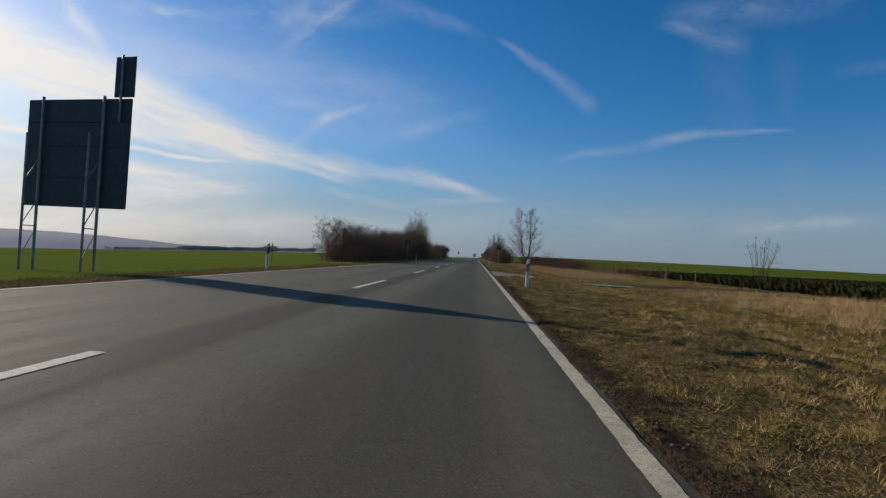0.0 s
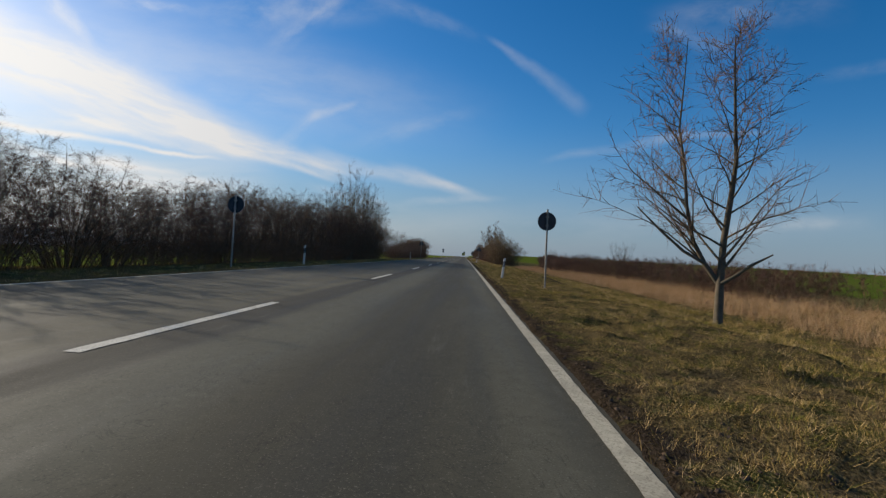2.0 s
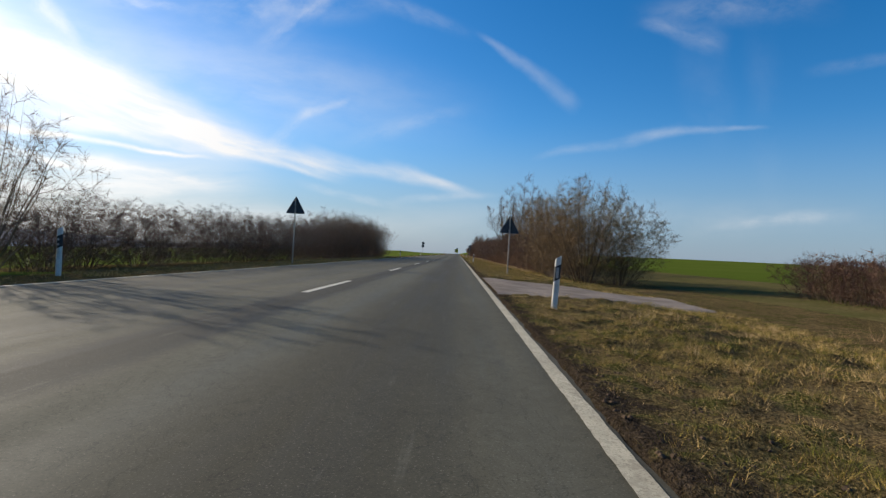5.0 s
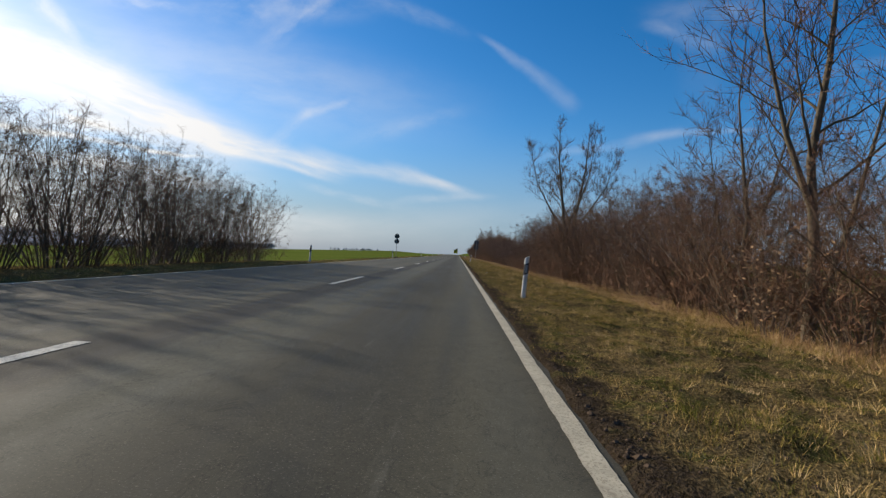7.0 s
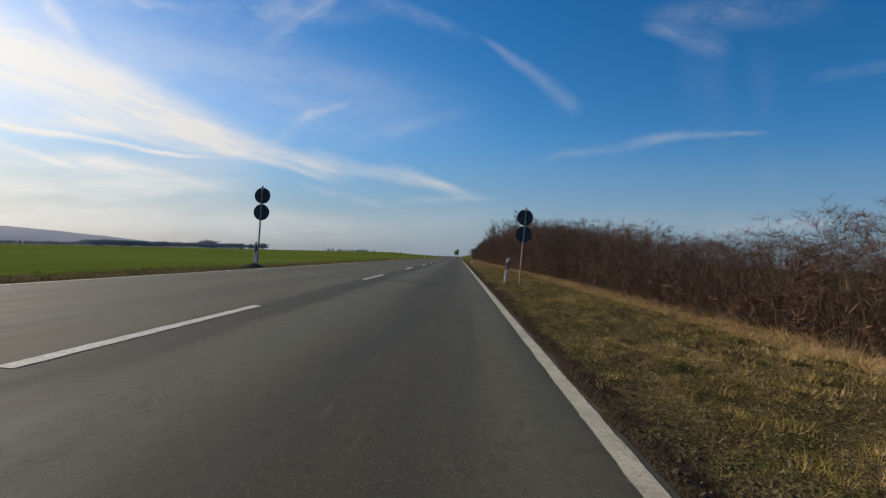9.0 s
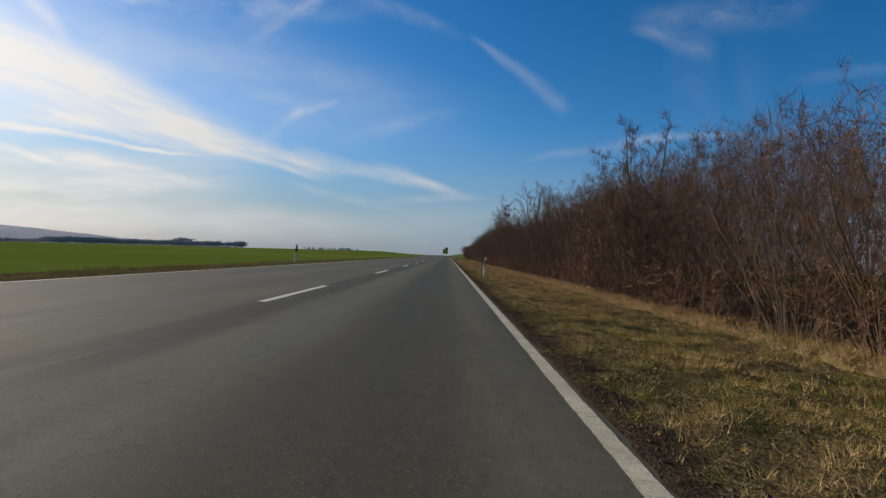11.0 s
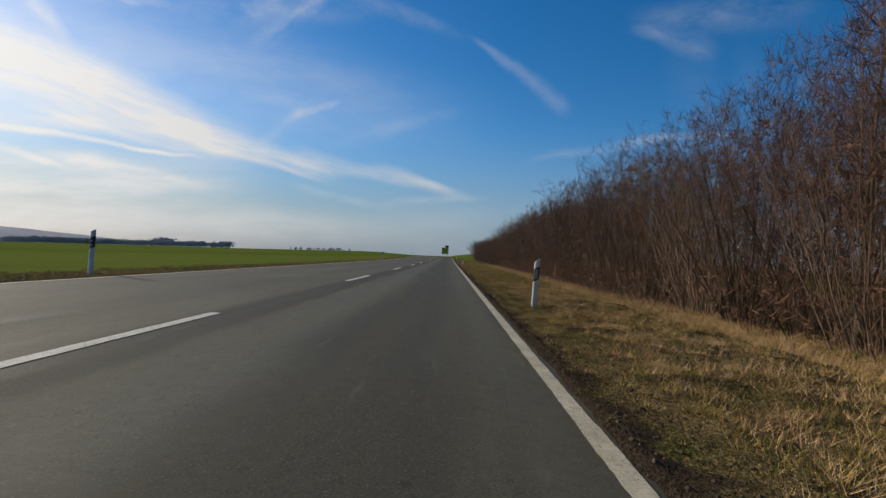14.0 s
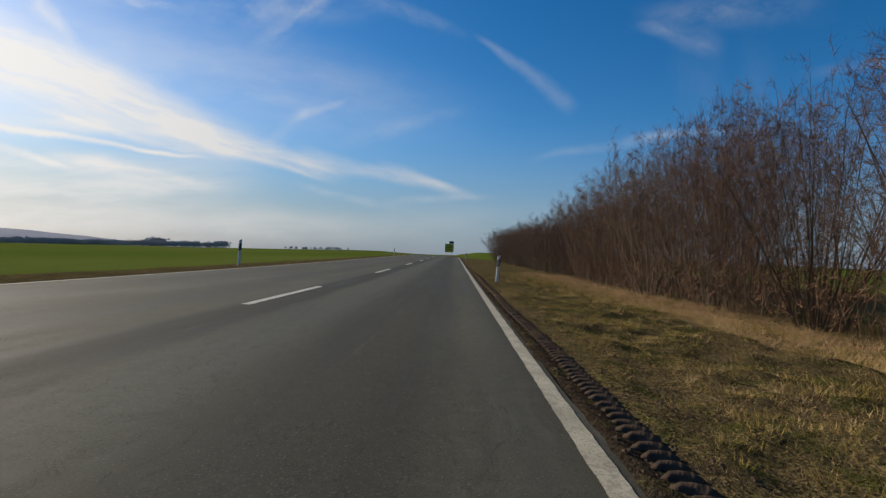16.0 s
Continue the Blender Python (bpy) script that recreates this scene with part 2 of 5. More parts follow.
def paint_material(name, a, b_):
    """Thick worn road paint, broken along its sides."""
    mt, net, b = material(name, 0.75, 0, 0.15)
    co = spot(net)
    x, y, z = net.sep(co)
    wear = net.noise(co, 16, 6, 0.7)
    specks = net.ramp(net.noise(co, 70, 3, 0.7), 0.50, 0.62, 0.0, 0.55)
    worn = net.ramp(wear, 0.49, 0.60)
    big = net.ramp(net.noise(co, 1.1, 3), 0.35, 0.75, 0.15, 0.95)
    col = net.mix(net.ramp(net.noise(co, 3, 4), 0.3, 0.7), a, b_)
    col = net.mix(net.m("MAXIMUM", net.m("MULTIPLY", worn, net.m("MULTIPLY", big, 0.7)), specks), col, (0.150, 0.130, 0.090))
    net.l.new(col, b.inputs["Base Color"])
    bump(net, b, wear, 0.3, 0.003)
    return mt


def verge_material():
    """Matted winter grass over brown earth, bare along the carriageway."""
    mt, net, b = material("verge_turf", 1.0, 0, 0.0)
    co = spot(net)
    x, y, z = net.sep(co)
    n1, n2, n3 = net.noise(co, 0.45, 4), net.noise(co, 2.4, 5), net.noise(co, 9.0, 5, 0.7)
    fine = net.noise(co, 70, 4, 0.7)
    col = net.mix(net.ramp(n1, 0.38, 0.62), (0.170, 0.132, 0.058), (0.250, 0.178, 0.085))
    col = net.mix(net.ramp(n2, 0.50, 0.62, 0.0, 0.85), col, (0.105, 0.120, 0.030))
    col = net.mix(net.ramp(n3, 0.54, 0.68, 0.0, 0.6), col, (0.380, 0.275, 0.135))
    col = net.mix(net.ramp(n3, 0.46, 0.37, 0.0, 0.85), col, (0.055, 0.043, 0.022))
    side = net.m("ABSOLUTE", x)
    soil = net.ramp(net.m("MULTIPLY_ADD", n2, 1.2, net.m("MULTIPLY_ADD", n3, 0.35, side)), 4.80, 4.50)
    # worn strip where vehicles have turned
    mid = net.m("MULTIPLY_ADD", net.ramp(y, 67, 80), 0.85, 7.5)
    strip = net.ramp(net.m("MULTIPLY_ADD", n2, 0.7, net.m("ABSOLUTE", net.m("SUBTRACT", x, mid))), 0.95, 0.70)
    strip = net.m("MULTIPLY", strip, net.m("MULTIPLY", net.ramp(y, 63, 66), net.ramp(y, 94, 89)))
    soil = net.m("MAXIMUM", soil, strip)
    n4 = net.noise(co, 28, 4, 0.7)
    col = net.mix(net.ramp(n4, 0.48, 0.34, 0.0, 0.70), col, (0.047, 0.031, 0.014))
    col = net.mix(net.ramp(n4, 0.56, 0.70, 0.0, 0.5), col, (0.44, 0.30, 0.125))
    col = net.mix(soil, col, net.mix(net.ramp(n4, 0.35, 0.65), (0.040, 0.031, 0.024), (0.088, 0.068, 0.051)))
    straw = net.noise(net.xyz(x, net.m("MULTIPLY", y, 0.7), z), 48, 3, 0.75)
    grassy = net.m("SUBTRACT", 1.0, soil)
    col = net.mix(net.m("MULTIPLY", net.ramp(straw, 0.54, 0.63, 0.0, 0.75), grassy), col, (0.460, 0.325, 0.135))
    col = net.mix(net.ramp(straw, 0.47, 0.39, 0.0, 0.70), col, (0.030, 0.024, 0.012))
    col = net.mix(net.ramp(fine, 0.40, 0.65, 0.35, 0.0), col, (0.052, 0.034, 0.014))
    net.l.new(col, b.inputs["Base Color"])
    bump(net, b, net.m("ADD", net.m("ADD", net.m("MULTIPLY", straw, 1.5), n4), net.m("MULTIPLY", n3, 3.0)), 1.0, 0.05)
    return mt


def field_material(name, a, b_, soil):
    """Rows of young winter corn."""
    mt, net, b = material(name, 1.0, 0, 0.0)
    co = spot(net)
    n1, n2 = net.noise(co, 0.02, 4), net.noise(co, 1.4, 5, 0.7)
    n3 = net.noise(net.xyz(net.m("MULTIPLY", net.sep(co)[0], 6.0), net.m("MULTIPLY", net.sep(co)[1], 0.3), 0), 1.0, 3)
    col = net.mix(net.ramp(n1, 0.35, 0.65), a, b_)
    col = net.mix(net.ramp(n2, 0.55, 0.8, 0.0, 0.6), col, soil)
    col = net.mix(net.ramp(n3, 0.45, 0.7, 0.0, 0.35), col, tuple(c * 0.6 for c in a))
    net.l.new(col, b.inputs["Base Color"])
    bump(net, b, n2, 0.8, 0.08)
    return mt


def blade_material(name, cols, tuft):
    """Blades coloured mainly by the tuft that they grow in, a little each by itself."""
    mt, net, b = material(name, 0.9, 0, 0.05)
    co = spot(net)
    r = net.n.new("ShaderNodeNewGeometry").outputs["Random Per Island"]
    x, y, z = net.sep(co)
    pl = net.xyz(x, y, 0)
    v = net.m("ADD", net.m("MULTIPLY", net.noise(pl, tuft, 3, 0.65), 2.9), net.m("MULTIPLY", net.noise(pl, 0.6, 3), 1.2))
    v = net.m("ADD", net.m("SUBTRACT", v, 1.60), net.m("MULTIPLY", net.m("SUBTRACT", r, 0.5), 0.7))
    rp = net.n.new("ShaderNodeValToRGB")
    for i, c in enumerate(cols):
        e = rp.color_ramp.elements[i] if i < 2 else rp.color_ramp.elements.new(i / (len(cols) - 1))
        e.position, e.color = i / (len(cols) - 1), (*c, 1)
    net.l.new(v, rp.inputs[0])
    net.l.new(rp.outputs[0], b.inputs["Base Color"])
    return mt


ASPHALT, VERGE = asphalt_material(), verge_material()
PAINT = paint_material("road_paint", (0.56, 0.495, 0.345), (0.43, 0.375, 0.26))
DASH_PAINT = paint_material("centre_line_paint", (0.70, 0.66, 0.54), (0.58, 0.54, 0.43))
CONCRETE = mottled("worn_concrete", (0.330, 0.272, 0.218), (0.215, 0.178, 0.145), 0.9, 1.0, 14, 0.45, 0.006, spec=0.0)
DARK_CROP = mottled("dark_winter_crop", (0.040, 0.046, 0.018), (0.060, 0.058, 0.026), 0.8, 1.0, 7, 0.6, 0.05, island=0.5, spec=0.0)
EARTH = mottled("trodden_earth", (0.070, 0.052, 0.038), (0.094, 0.069, 0.050), 1.5, 1.0, 60, 0.3, 0.006, spec=0.0)
MUD = mottled("mud", (0.088, 0.061, 0.042), (0.130, 0.092, 0.063), 2.0, 1.0, 28, 0.5, 0.02, spec=0.0)
CORN = field_material("young_corn", (0.098, 0.128, 0.021), (0.128, 0.150, 0.031), (0.115, 0.092, 0.036))
CORN_FAR = field_material("far_corn", (0.080, 0.110, 0.016), (0.095, 0.120, 0.020), (0.090, 0.075, 0.028))
ROUGH = mottled("rough_grassland", (0.150, 0.120, 0.050), (0.105, 0.100, 0.034), 0.35, 0.95, 6, 0.6, 0.05, spec=0.0)
GRASS = blade_material("grass_blades", [(0.115, 0.120, 0.020), (0.215, 0.178, 0.036), (0.390, 0.258, 0.080), (0.560, 0.375, 0.145), (0.68, 0.48, 0.24)], 5.5)
STRAW = blade_material("dry_grass_blades", [(0.330, 0.190, 0.085), (0.520, 0.325, 0.160), (0.660, 0.450, 0.255)], 3.0)
BARK = mottled("grey_brown_bark", (0.190, 0.145, 0.095), (0.110, 0.092, 0.056), 5, 0.9, 40, 0.6, 0.01, island=0.4)
STEM = mottled("shrub_stem", (0.205, 0.140, 0.086), (0.132, 0.091, 0.057), 4, 0.85, 30, 0.5, 0.0, island=0.6, thing=0.4)
TWIG = mottled("brown_twig", (0.262, 0.134, 0.068), (0.172, 0.092, 0.050), 3, 0.8, 20, 0.3, island=0.6, thing=0.4)
RED_TWIG = mottled("reddish_twig", (0.190, 0.097, 0.058), (0.125, 0.065, 0.043), 3, 0.8, 20, 0.3, island=0.6, thing=0.5)
WILLOW = mottled("olive_twig", (0.300, 0.195, 0.085), (0.210, 0.135, 0.062), 3, 0.8, 20, 0.3, island=0.5)
LEAF = mottled("withered_leaf", (0.330, 0.200, 0.095), (0.240, 0.135, 0.065), 8, 0.8, 30, 0.4, island=0.5)
BEECH_LEAF = mottled("beech_leaf", (0.170, 0.085, 0.045), (0.120, 0.060, 0.034), 8, 0.8, 30, 0.4, island=0.5)
STEEL = mottled("galvanised_steel", (0.33, 0.31, 0.27), (0.22, 0.20, 0.17), 6, 0.55, 40, 0.3, metal=0.5)
BACKING = mottled("grey_sign_back", (0.055, 0.060, 0.066), (0.040, 0.045, 0.050), 4, 0.55, 30, 0.25)
WHITE = mottled("white_plastic", (0.72, 0.69, 0.61), (0.56, 0.52, 0.44), 5, 0.5, 30, 0.25)
BLACK = mottled("black_plastic", (0.022, 0.022, 0.024), (0.034, 0.034, 0.034), 8, 0.5, 30, 0.2)
REFLECT = mottled("reflector", (0.40, 0.39, 0.37), (0.32, 0.31, 0.30), 30, 0.25, 90, 0.2)
YELLOW = mottled("yellow_sheeting", (0.62, 0.46, 0.04), (0.55, 0.40, 0.035), 3, 0.5, 20, 0.15)
SIGN_FACE = mottled("sign_face", (0.72, 0.72, 0.70), (0.66, 0.66, 0.64), 3, 0.45, 20, 0.1)
MARKER_YELLOW = mottled("yellow_marker_plastic", (0.62, 0.47, 0.10), (0.50, 0.37, 0.08), 6, 0.5, 30, 0.25)
RED = mottled("red_sheeting", (0.50, 0.03, 0.03), (0.42, 0.025, 0.025), 3, 0.45, 20, 0.1)
# base made pale so the far trees carry distance haze in their colour
HAZED_WOOD = mottled("hazed_woodland", (0.54, 0.48, 0.43), (0.42, 0.37, 0.34), 0.05, 0.95, 0.7, 0.5)
# blue-grey stands for the haze before the ridge, put into its colour
HAZED_HILL = mottled("hazed_hill", (0.185, 0.215, 0.275), (0.165, 0.192, 0.250), 0.004, 1.0, 0.03, 0.15)
FENCE_WOOD = mottled("weathered_post_wood", (0.30, 0.26, 0.20), (0.20, 0.17, 0.13), 5, 0.9, 30, 0.5)
STALK = mottled("dry_stalk", (0.55, 0.42, 0.22), (0.42, 0.30, 0.15), 9, 0.8, 40, 0.3)
WATER, _net, _b = material("puddle_water", 0.04, 0, 0.5)
_b.inputs["Base Color"].default_value = (0.02, 0.018, 0.014, 1)


# ---- mesh helpers ----
class Geo:
    """Vertices and faces of one mesh."""

    def __init__(self):
        self.v, self.f = [], []

    def tube(self, pts, radii, sides=3, cap=False):
        base, n = len(self.v), len(pts)
        for i, (p, r) in enumerate(zip(pts, radii)):
            d = (pts[min(i + 1, n - 1)] - pts[max(i - 1, 0)]).normalized()
            a = d.orthogonal().normalized() if i == 0 else (a - d * a.dot(d)).normalized()
            b = d.cross(a)
            for k in range(sides):
                g = 2 * math.pi * k / sides
                self.v.append(p + (a * math.cos(g) + b * math.sin(g)) * r)
        for i in range(n - 1):
            for k in range(sides):
                j = base + i * sides
                self.f.append((j + k, j + (k + 1) % sides, j + sides + (k + 1) % sides, j + sides + k))
        if cap:
            self.f.append(tuple(range(base + sides - 1, base - 1, -1)))
            self.f.append(tuple(base + (n - 1) * sides + k for k in range(sides)))

    def spike(self, p, q, r):
        """A twig: three thin faces that meet at its tip."""
        d = (q - p).normalized()
        a = d.orthogonal().normalized()
        b = d.cross(a)
        i = len(self.v)
        self.v += [p + a * r, p + (b * 0.87 - a * 0.5) * r, p + (-b * 0.87 - a * 0.5) * r, q]
        self.f += [(i, i + 1, i + 3), (i + 1, i + 2, i + 3), (i + 2, i, i + 3)]

    def blade(self, p, q, r, rnd):
        """The finest twig, one thin sliver."""
        d = (q - p).normalized()
        a = d.orthogonal().normalized()
        g = rnd.uniform(0, 6.283)
        a = (a * math.cos(g) + d.cross(a) * math.sin(g)) * r
        i = len(self.v)
        self.v += [p + a, p - a, q]
        self.f.append((i, i + 1, i + 2))

    def box(self, lo, hi):
        i = len(self.v)
        self.v += [Vector((x, y, z)) for z in (lo[2], hi[2]) for y in (lo[1], hi[1]) for x in (lo[0], hi[0])]
        for q in ((0, 2, 3, 1), (4, 5, 7, 6), (0, 1, 5, 4), (2, 6, 7, 3), (0, 4, 6, 2), (1, 3, 7, 5)):
            self.f.append(tuple(i + k for k in q))

    def data(self, name, mat, smooth=False):
        me = bpy.data.meshes.new(name)
        me.from_pydata(self.v, [], self.f)
        for m_ in mat if isinstance(mat, (list, tuple)) else [mat]:
            me.materials.append(m_)
        if smooth:
            me.polygons.foreach_set("use_smooth", [True] * len(me.polygons))
        me.update()
        return me


def part(name, geo, mat, parent, label="", smooth=False):
    me = geo if isinstance(geo, bpy.types.Mesh) else geo.data(name, mat, smooth)
    ob = new(name, me)
    ob.parent = parent
    return tagged(ob, label)


def bevelled(geo, name, mat, width, segments=2):
    """The mesh of geo with its sharp edges rounded."""
    me = geo.data(name, mat)
    bm = bmesh.new()
    bm.from_mesh(me)
    bmesh.ops.recalc_face_normals(bm, faces=bm.faces)
    bmesh.ops.bevel(bm, geom=list(bm.edges), offset=width, segments=segments, affect="EDGES", clamp_overlap=True)
    bm.to_mesh(me)
    bm.free()
    return me


def sheet(name, xs, ys, height, mats, pick=None):
    """A height field on a grid; pick gives the material of a cell."""
    me = bpy.data.meshes.new(name)
    nx, ny = len(xs), len(ys)
    verts = [(x, y, height(x, y)) for y in ys for x in xs]
    faces = [(j * nx + i, j * nx + i + 1, (j + 1) * nx + i + 1, (j + 1) * nx + i) for j in range(ny - 1) for i in range(nx - 1)]
    me.from_pydata(verts, [], faces)
    for m_ in mats:
        me.materials.append(m_)
    if pick:
        me.polygons.foreach_set("material_index", [pick((xs[i] + xs[i + 1]) / 2, (ys[j] + ys[j + 1]) / 2) for j in range(ny - 1) for i in range(nx - 1)])
    me.polygons.foreach_set("use_smooth", [True] * len(faces))
    me.update()
    return new(name, me)


def smooth_step(a, b, v):
    s = min(max((v - a) / (b - a), 0.0), 1.0)
    return s * s * (3 - 2 * s)


# ---- lie of the land ----
EDGE_R, EDGE_L = 3.55, -4.15        # edge lines from the centre line


def road_z(y):
    """The road climbs gently to a brow and drops behind it."""
    return 0.46 * smooth_step(354, 446, y) - 0.010 * max(0.0, y - 452) + 0.0098 * max(0.0, y - 700)


def road_x(y):
    return -(min(max(y, 440), 520) - 440) ** 2 / 420


def ground_z(x, y):
    d = x - road_x(y)
    if d >= 0:
        e = max(0.0, d - 3.62)
        z = -0.027 - 0.035 * min(e, 4.5) - 0.10 * smooth_step(3, 5.5, e) * (1 - smooth_step(7, 11, e))
        z += 0.016 * max(0.0, min(d - 12, 500)) + 0.006 * max(0, min(d - 100, 600))
        far = smooth_step(15, 80, d)
    else:
        e = max(0.0, -d - 4.24)
        z = -0.031 - 0.03 * min(e, 4) - 0.045 * max(0.0, min(e - 3, 1600))
        far = smooth_step(10, 120, e)
        z -= 0.05 * max(0.0, min(y - 1230, 2500)) * smooth_step(40, 200, e)
    z += road_z(y) * (1 - 0.6 * far)
    z += far * (0.009 * max(0.0, min(y - 420, 1100)) if d > 0 else 0.0062 * max(0.0, min(y - 250, 1000)))
    if abs(d) > 5.0:
        z += 0.05 * noise.noise(Vector((x * 0.35, y * 0.35, 0))) + 0.4 * far * noise.noise(Vector((x * 0.01, y * 0.01, 5)))
    if -4.18 < d < 3.63:
        z -= 0.12
    return z


def spread(*spans):
    out = []
    for a, b, step in spans:
        n = max(1, round((b - a) / step))
        out += [a + (b - a) * i / n for i in range(n)]
    return out + [spans[-1][1]]


GX = spread((-4200, -600, 300), (-600, -120, 40), (-120, -30, 10), (-30, -10, 2.5), (-10, -6.4, 0.9), (-6.4, -4.23, 0.36), (-4.23, -4.13, 0.1), (-4.13, 3.58, 1.285), (3.58, 3.68, 0.1),
            (3.68, 9, 0.355), (9, 20, 1.0), (20, 60, 5), (60, 300, 30), (300, 4200, 350))
GY = spread((-400, -20, 20), (-20, 440, 2.0), (440, 600, 5), (600, 1200, 40), (1200, 4800, 300))


def ground_kind(x, y):
    d = x - road_x(y)
    if d < (-9.8 if 36 < y < 114 or 119 < y < 187 else -6.0):
        return 1
    if d < 13:
        return 0
    if y < 62:
        return 2 if d < 19.5 + 1.2 * math.sin(y * 0.3) else 4 if d < 62 else 3
    return 2 if d < 24 else 3


ground = tagged(sheet("ground", GX, GY, ground_z, [VERGE, CORN, ROUGH, CORN_FAR, DARK_CROP], ground_kind),
                "rolling fields and grassy verges beside the road", "ground", kind="structure")

# carriageway with a slight crown and a ragged outer edge
road_ys = spread((-260, -10, 5), (-10, 400, 0.5), (400, 700, 4), (700, 1300, 30))


def ragged(y, side):
    return (0.035 * noise.noise(Vector((side * 9, y * 0.9, 1))) + 0.022 * noise.noise(Vector((side * 5, y * 4.0, 2)))) if -10 < y < 400 else 0.0


geo = Geo()
COLS = (-4.24, -4.225, EDGE_L, -2.0, 0.0, 1.7, EDGE_R, 3.66, 3.675)
for y in road_ys:
    for k, c in enumerate(COLS):
        off = ragged(y, c) if k in (0, 1, 7, 8) else 0.0
        z = road_z(y) - 0.007 * abs(c) - (0.015 if k in (0, 8) else 0.0)
        geo.v.append((road_x(y) + c + off, y, z))
nc = len(COLS)
for j in range(len(road_ys) - 1):
    for k in range(nc - 1):
        geo.f.append((j * nc + k, j * nc + k + 1, (j + 1) * nc + k + 1, (j + 1) * nc + k))
road = tagged(new("road", geo.data("road", ASPHALT)), "grey worn asphalt country road with white markings", "road", kind="structure")


def stripe(name, x, y0, y1, half, step, mat):
    """A painted line lying just above the asphalt, with slightly uneven sides."""
    g = Geo()
    ys = spread((y0, y1, step))
    for y in ys:
        for s in (-1, 1):
            xx = x + s * (half + 0.007 * noise.noise(Vector((x * 3 + s, y * 3.5, 4))) + 0.006 * noise.noise(Vector((x * 5 + s, y * 16.0, 9))))
            g.v.append((road_x(y) + xx, y, road_z(y) - 0.007 * abs(xx) + 0.005))
    for j in range(len(ys) - 1):
        g.f.append((2 * j, 2 * j + 1, 2 * j + 3, 2 * j + 2))
    return part(name, g, mat, road)


for x, half in ((EDGE_R, 0.060), (EDGE_L, 0.060)):
    for a, b in ((-200, -10), (-10, 400), (400, 600)):
        stripe("edge_line", x, a, b, half, 0.04 if a == -10 else 5, PAINT)
for k in range(-8, 48):
    far_end = 1.30 + 12 * k
    stripe("centre_dash", 0.0, far_end - 4, far_end, 0.064, 0.05, DASH_PAINT)


# small pale spots of spilt paint on the lane
for x, y, r in ((2.10, 150.9, 0.035), (2.48, 288.5, 0.022), (1.82, 331.3, 0.022)):
    g = Geo()
    for k in range(12):
        a = 2 * math.pi * k / 12
        rr = r * (1 + 0.35 * noise.noise(Vector((math.cos(a) * 1.7, math.sin(a) * 1.7, y))))
        g.v.append((x + rr * math.cos(a), y + 1.6 * rr * math.sin(a), road_z(y) - 0.007 * x + 0.005))
    g.f = [tuple(range(12))]
    part("paint_spot", g, DASH_PAINT, road)


# ---- field tracks joining the road ----
def track(name, y0, y1, x1, label, mat, near=0.20, far=0.34):
    """A track mouth that widens to the road; drawn as a slightly uneven sheet."""
    xs = spread((3.70, x1, 0.25))
    g = Geo()
    n = 14
    for x in xs:
        s = (x - 3.7) / (x1 - 3.7)
        a = y0 + (y1 - y0) * near * s + 0.35 * noise.noise(Vector((x * 1.3, y0, 0)))
        b = y1 - (y1 - y0) * far * s + 0.35 * noise.noise(Vector((x * 1.3, y1, 0)))
        for k in range(n + 1):
            y = a + (b - a) * k / n
            lift = 0.045 if 0 < k < n else -0.06
            z = ground_z(max(x, 3.73), y) * smooth_step(3.7, 5.0, x) - 0.03 * (1 - smooth_step(3.7, 5.0, x)) + lift
            g.v.append((x, y, z + 0.012 * noise.noise(Vector((x * 2, y * 2, 0)))))
    for j in range(len(xs) - 1):
        for k in range(n):
            i = j * (n + 1) + k
            g.f.append((i, i + n + 1, i + n + 2, i + 1))
    return tagged(new(name, g.data(name, mat, True)), label, "track", kind="structure")


track("field_track", 24.0, 32.7, 6.4, "pale worn concrete mouth of a field track beside the road", CONCRETE, 0.22, 0.36)
APRON = ((19.5, 22.0, 24.4, 25.2, 32.0, 33.0, 34.6, 36.4, 38.8), (3.72, 4.35, 5.35, 4.12, 4.00, 4.75, 4.46, 4.15, 3.70))
g = Geo()
rows = spread((19.5, 38.8, 0.25))
for y in rows:
    edge = float(np.interp(y, *APRON)) + 0.16 * noise.noise(Vector((y * 1.1, 3, 0))) + 0.07 * noise.noise(Vector((y * 4.0, 5, 0)))
    for k in range(9):
        x = 3.62 + (edge - 3.62) * k / 8
        z = ground_z(max(x, 3.73), y) + (0.022 if k < 8 else -0.05) + 0.010 * noise.noise(Vector((x * 3, y * 3, 1)))
        g.v.append((x, y, z if k else z - 0.03))
for j in range(len(rows) - 1):
    for k in range(8):
        i = j * 9 + k
        g.f.append((i, i + 1, i + 10, i + 9))
tagged(new("earth_apron", g.data("earth_apron", EARTH, True)), "bare trodden earth beside the track mouth", "track", kind="structure")
track("side_road", 119.4, 128.4, 9.5, "pale narrow side road leading into the fields", CONCRETE, 0.22, 0.30)

# rutted earth going on from the track mouth
g = Geo()
cols = spread((0.0, 1.0, 0.05))
rows = spread((6.1, 27.0, 0.25))
for x in rows:
    mid, half = 28.2 - 0.6 * smooth_step(7, 10, x) + 0.05 * (x - 10), 1.1 + 0.9 * smooth_step(7, 10, x)
    for c in cols:
        q = 2 * c - 1
        y = mid + q * half * (1 + 0.18 * noise.noise(Vector((x * 0.8, q * 3, 2))))
        z = ground_z(x, y) + 0.035 - 0.09 * abs(q) ** 6 - 0.05 * math.exp(-((abs(q) - 0.5) / 0.16) ** 2) + 0.03 * noise.noise(Vector((x * 1.7, y * 1.7, 1)))
        g.v.append((x, y, z))
nc = len(cols)
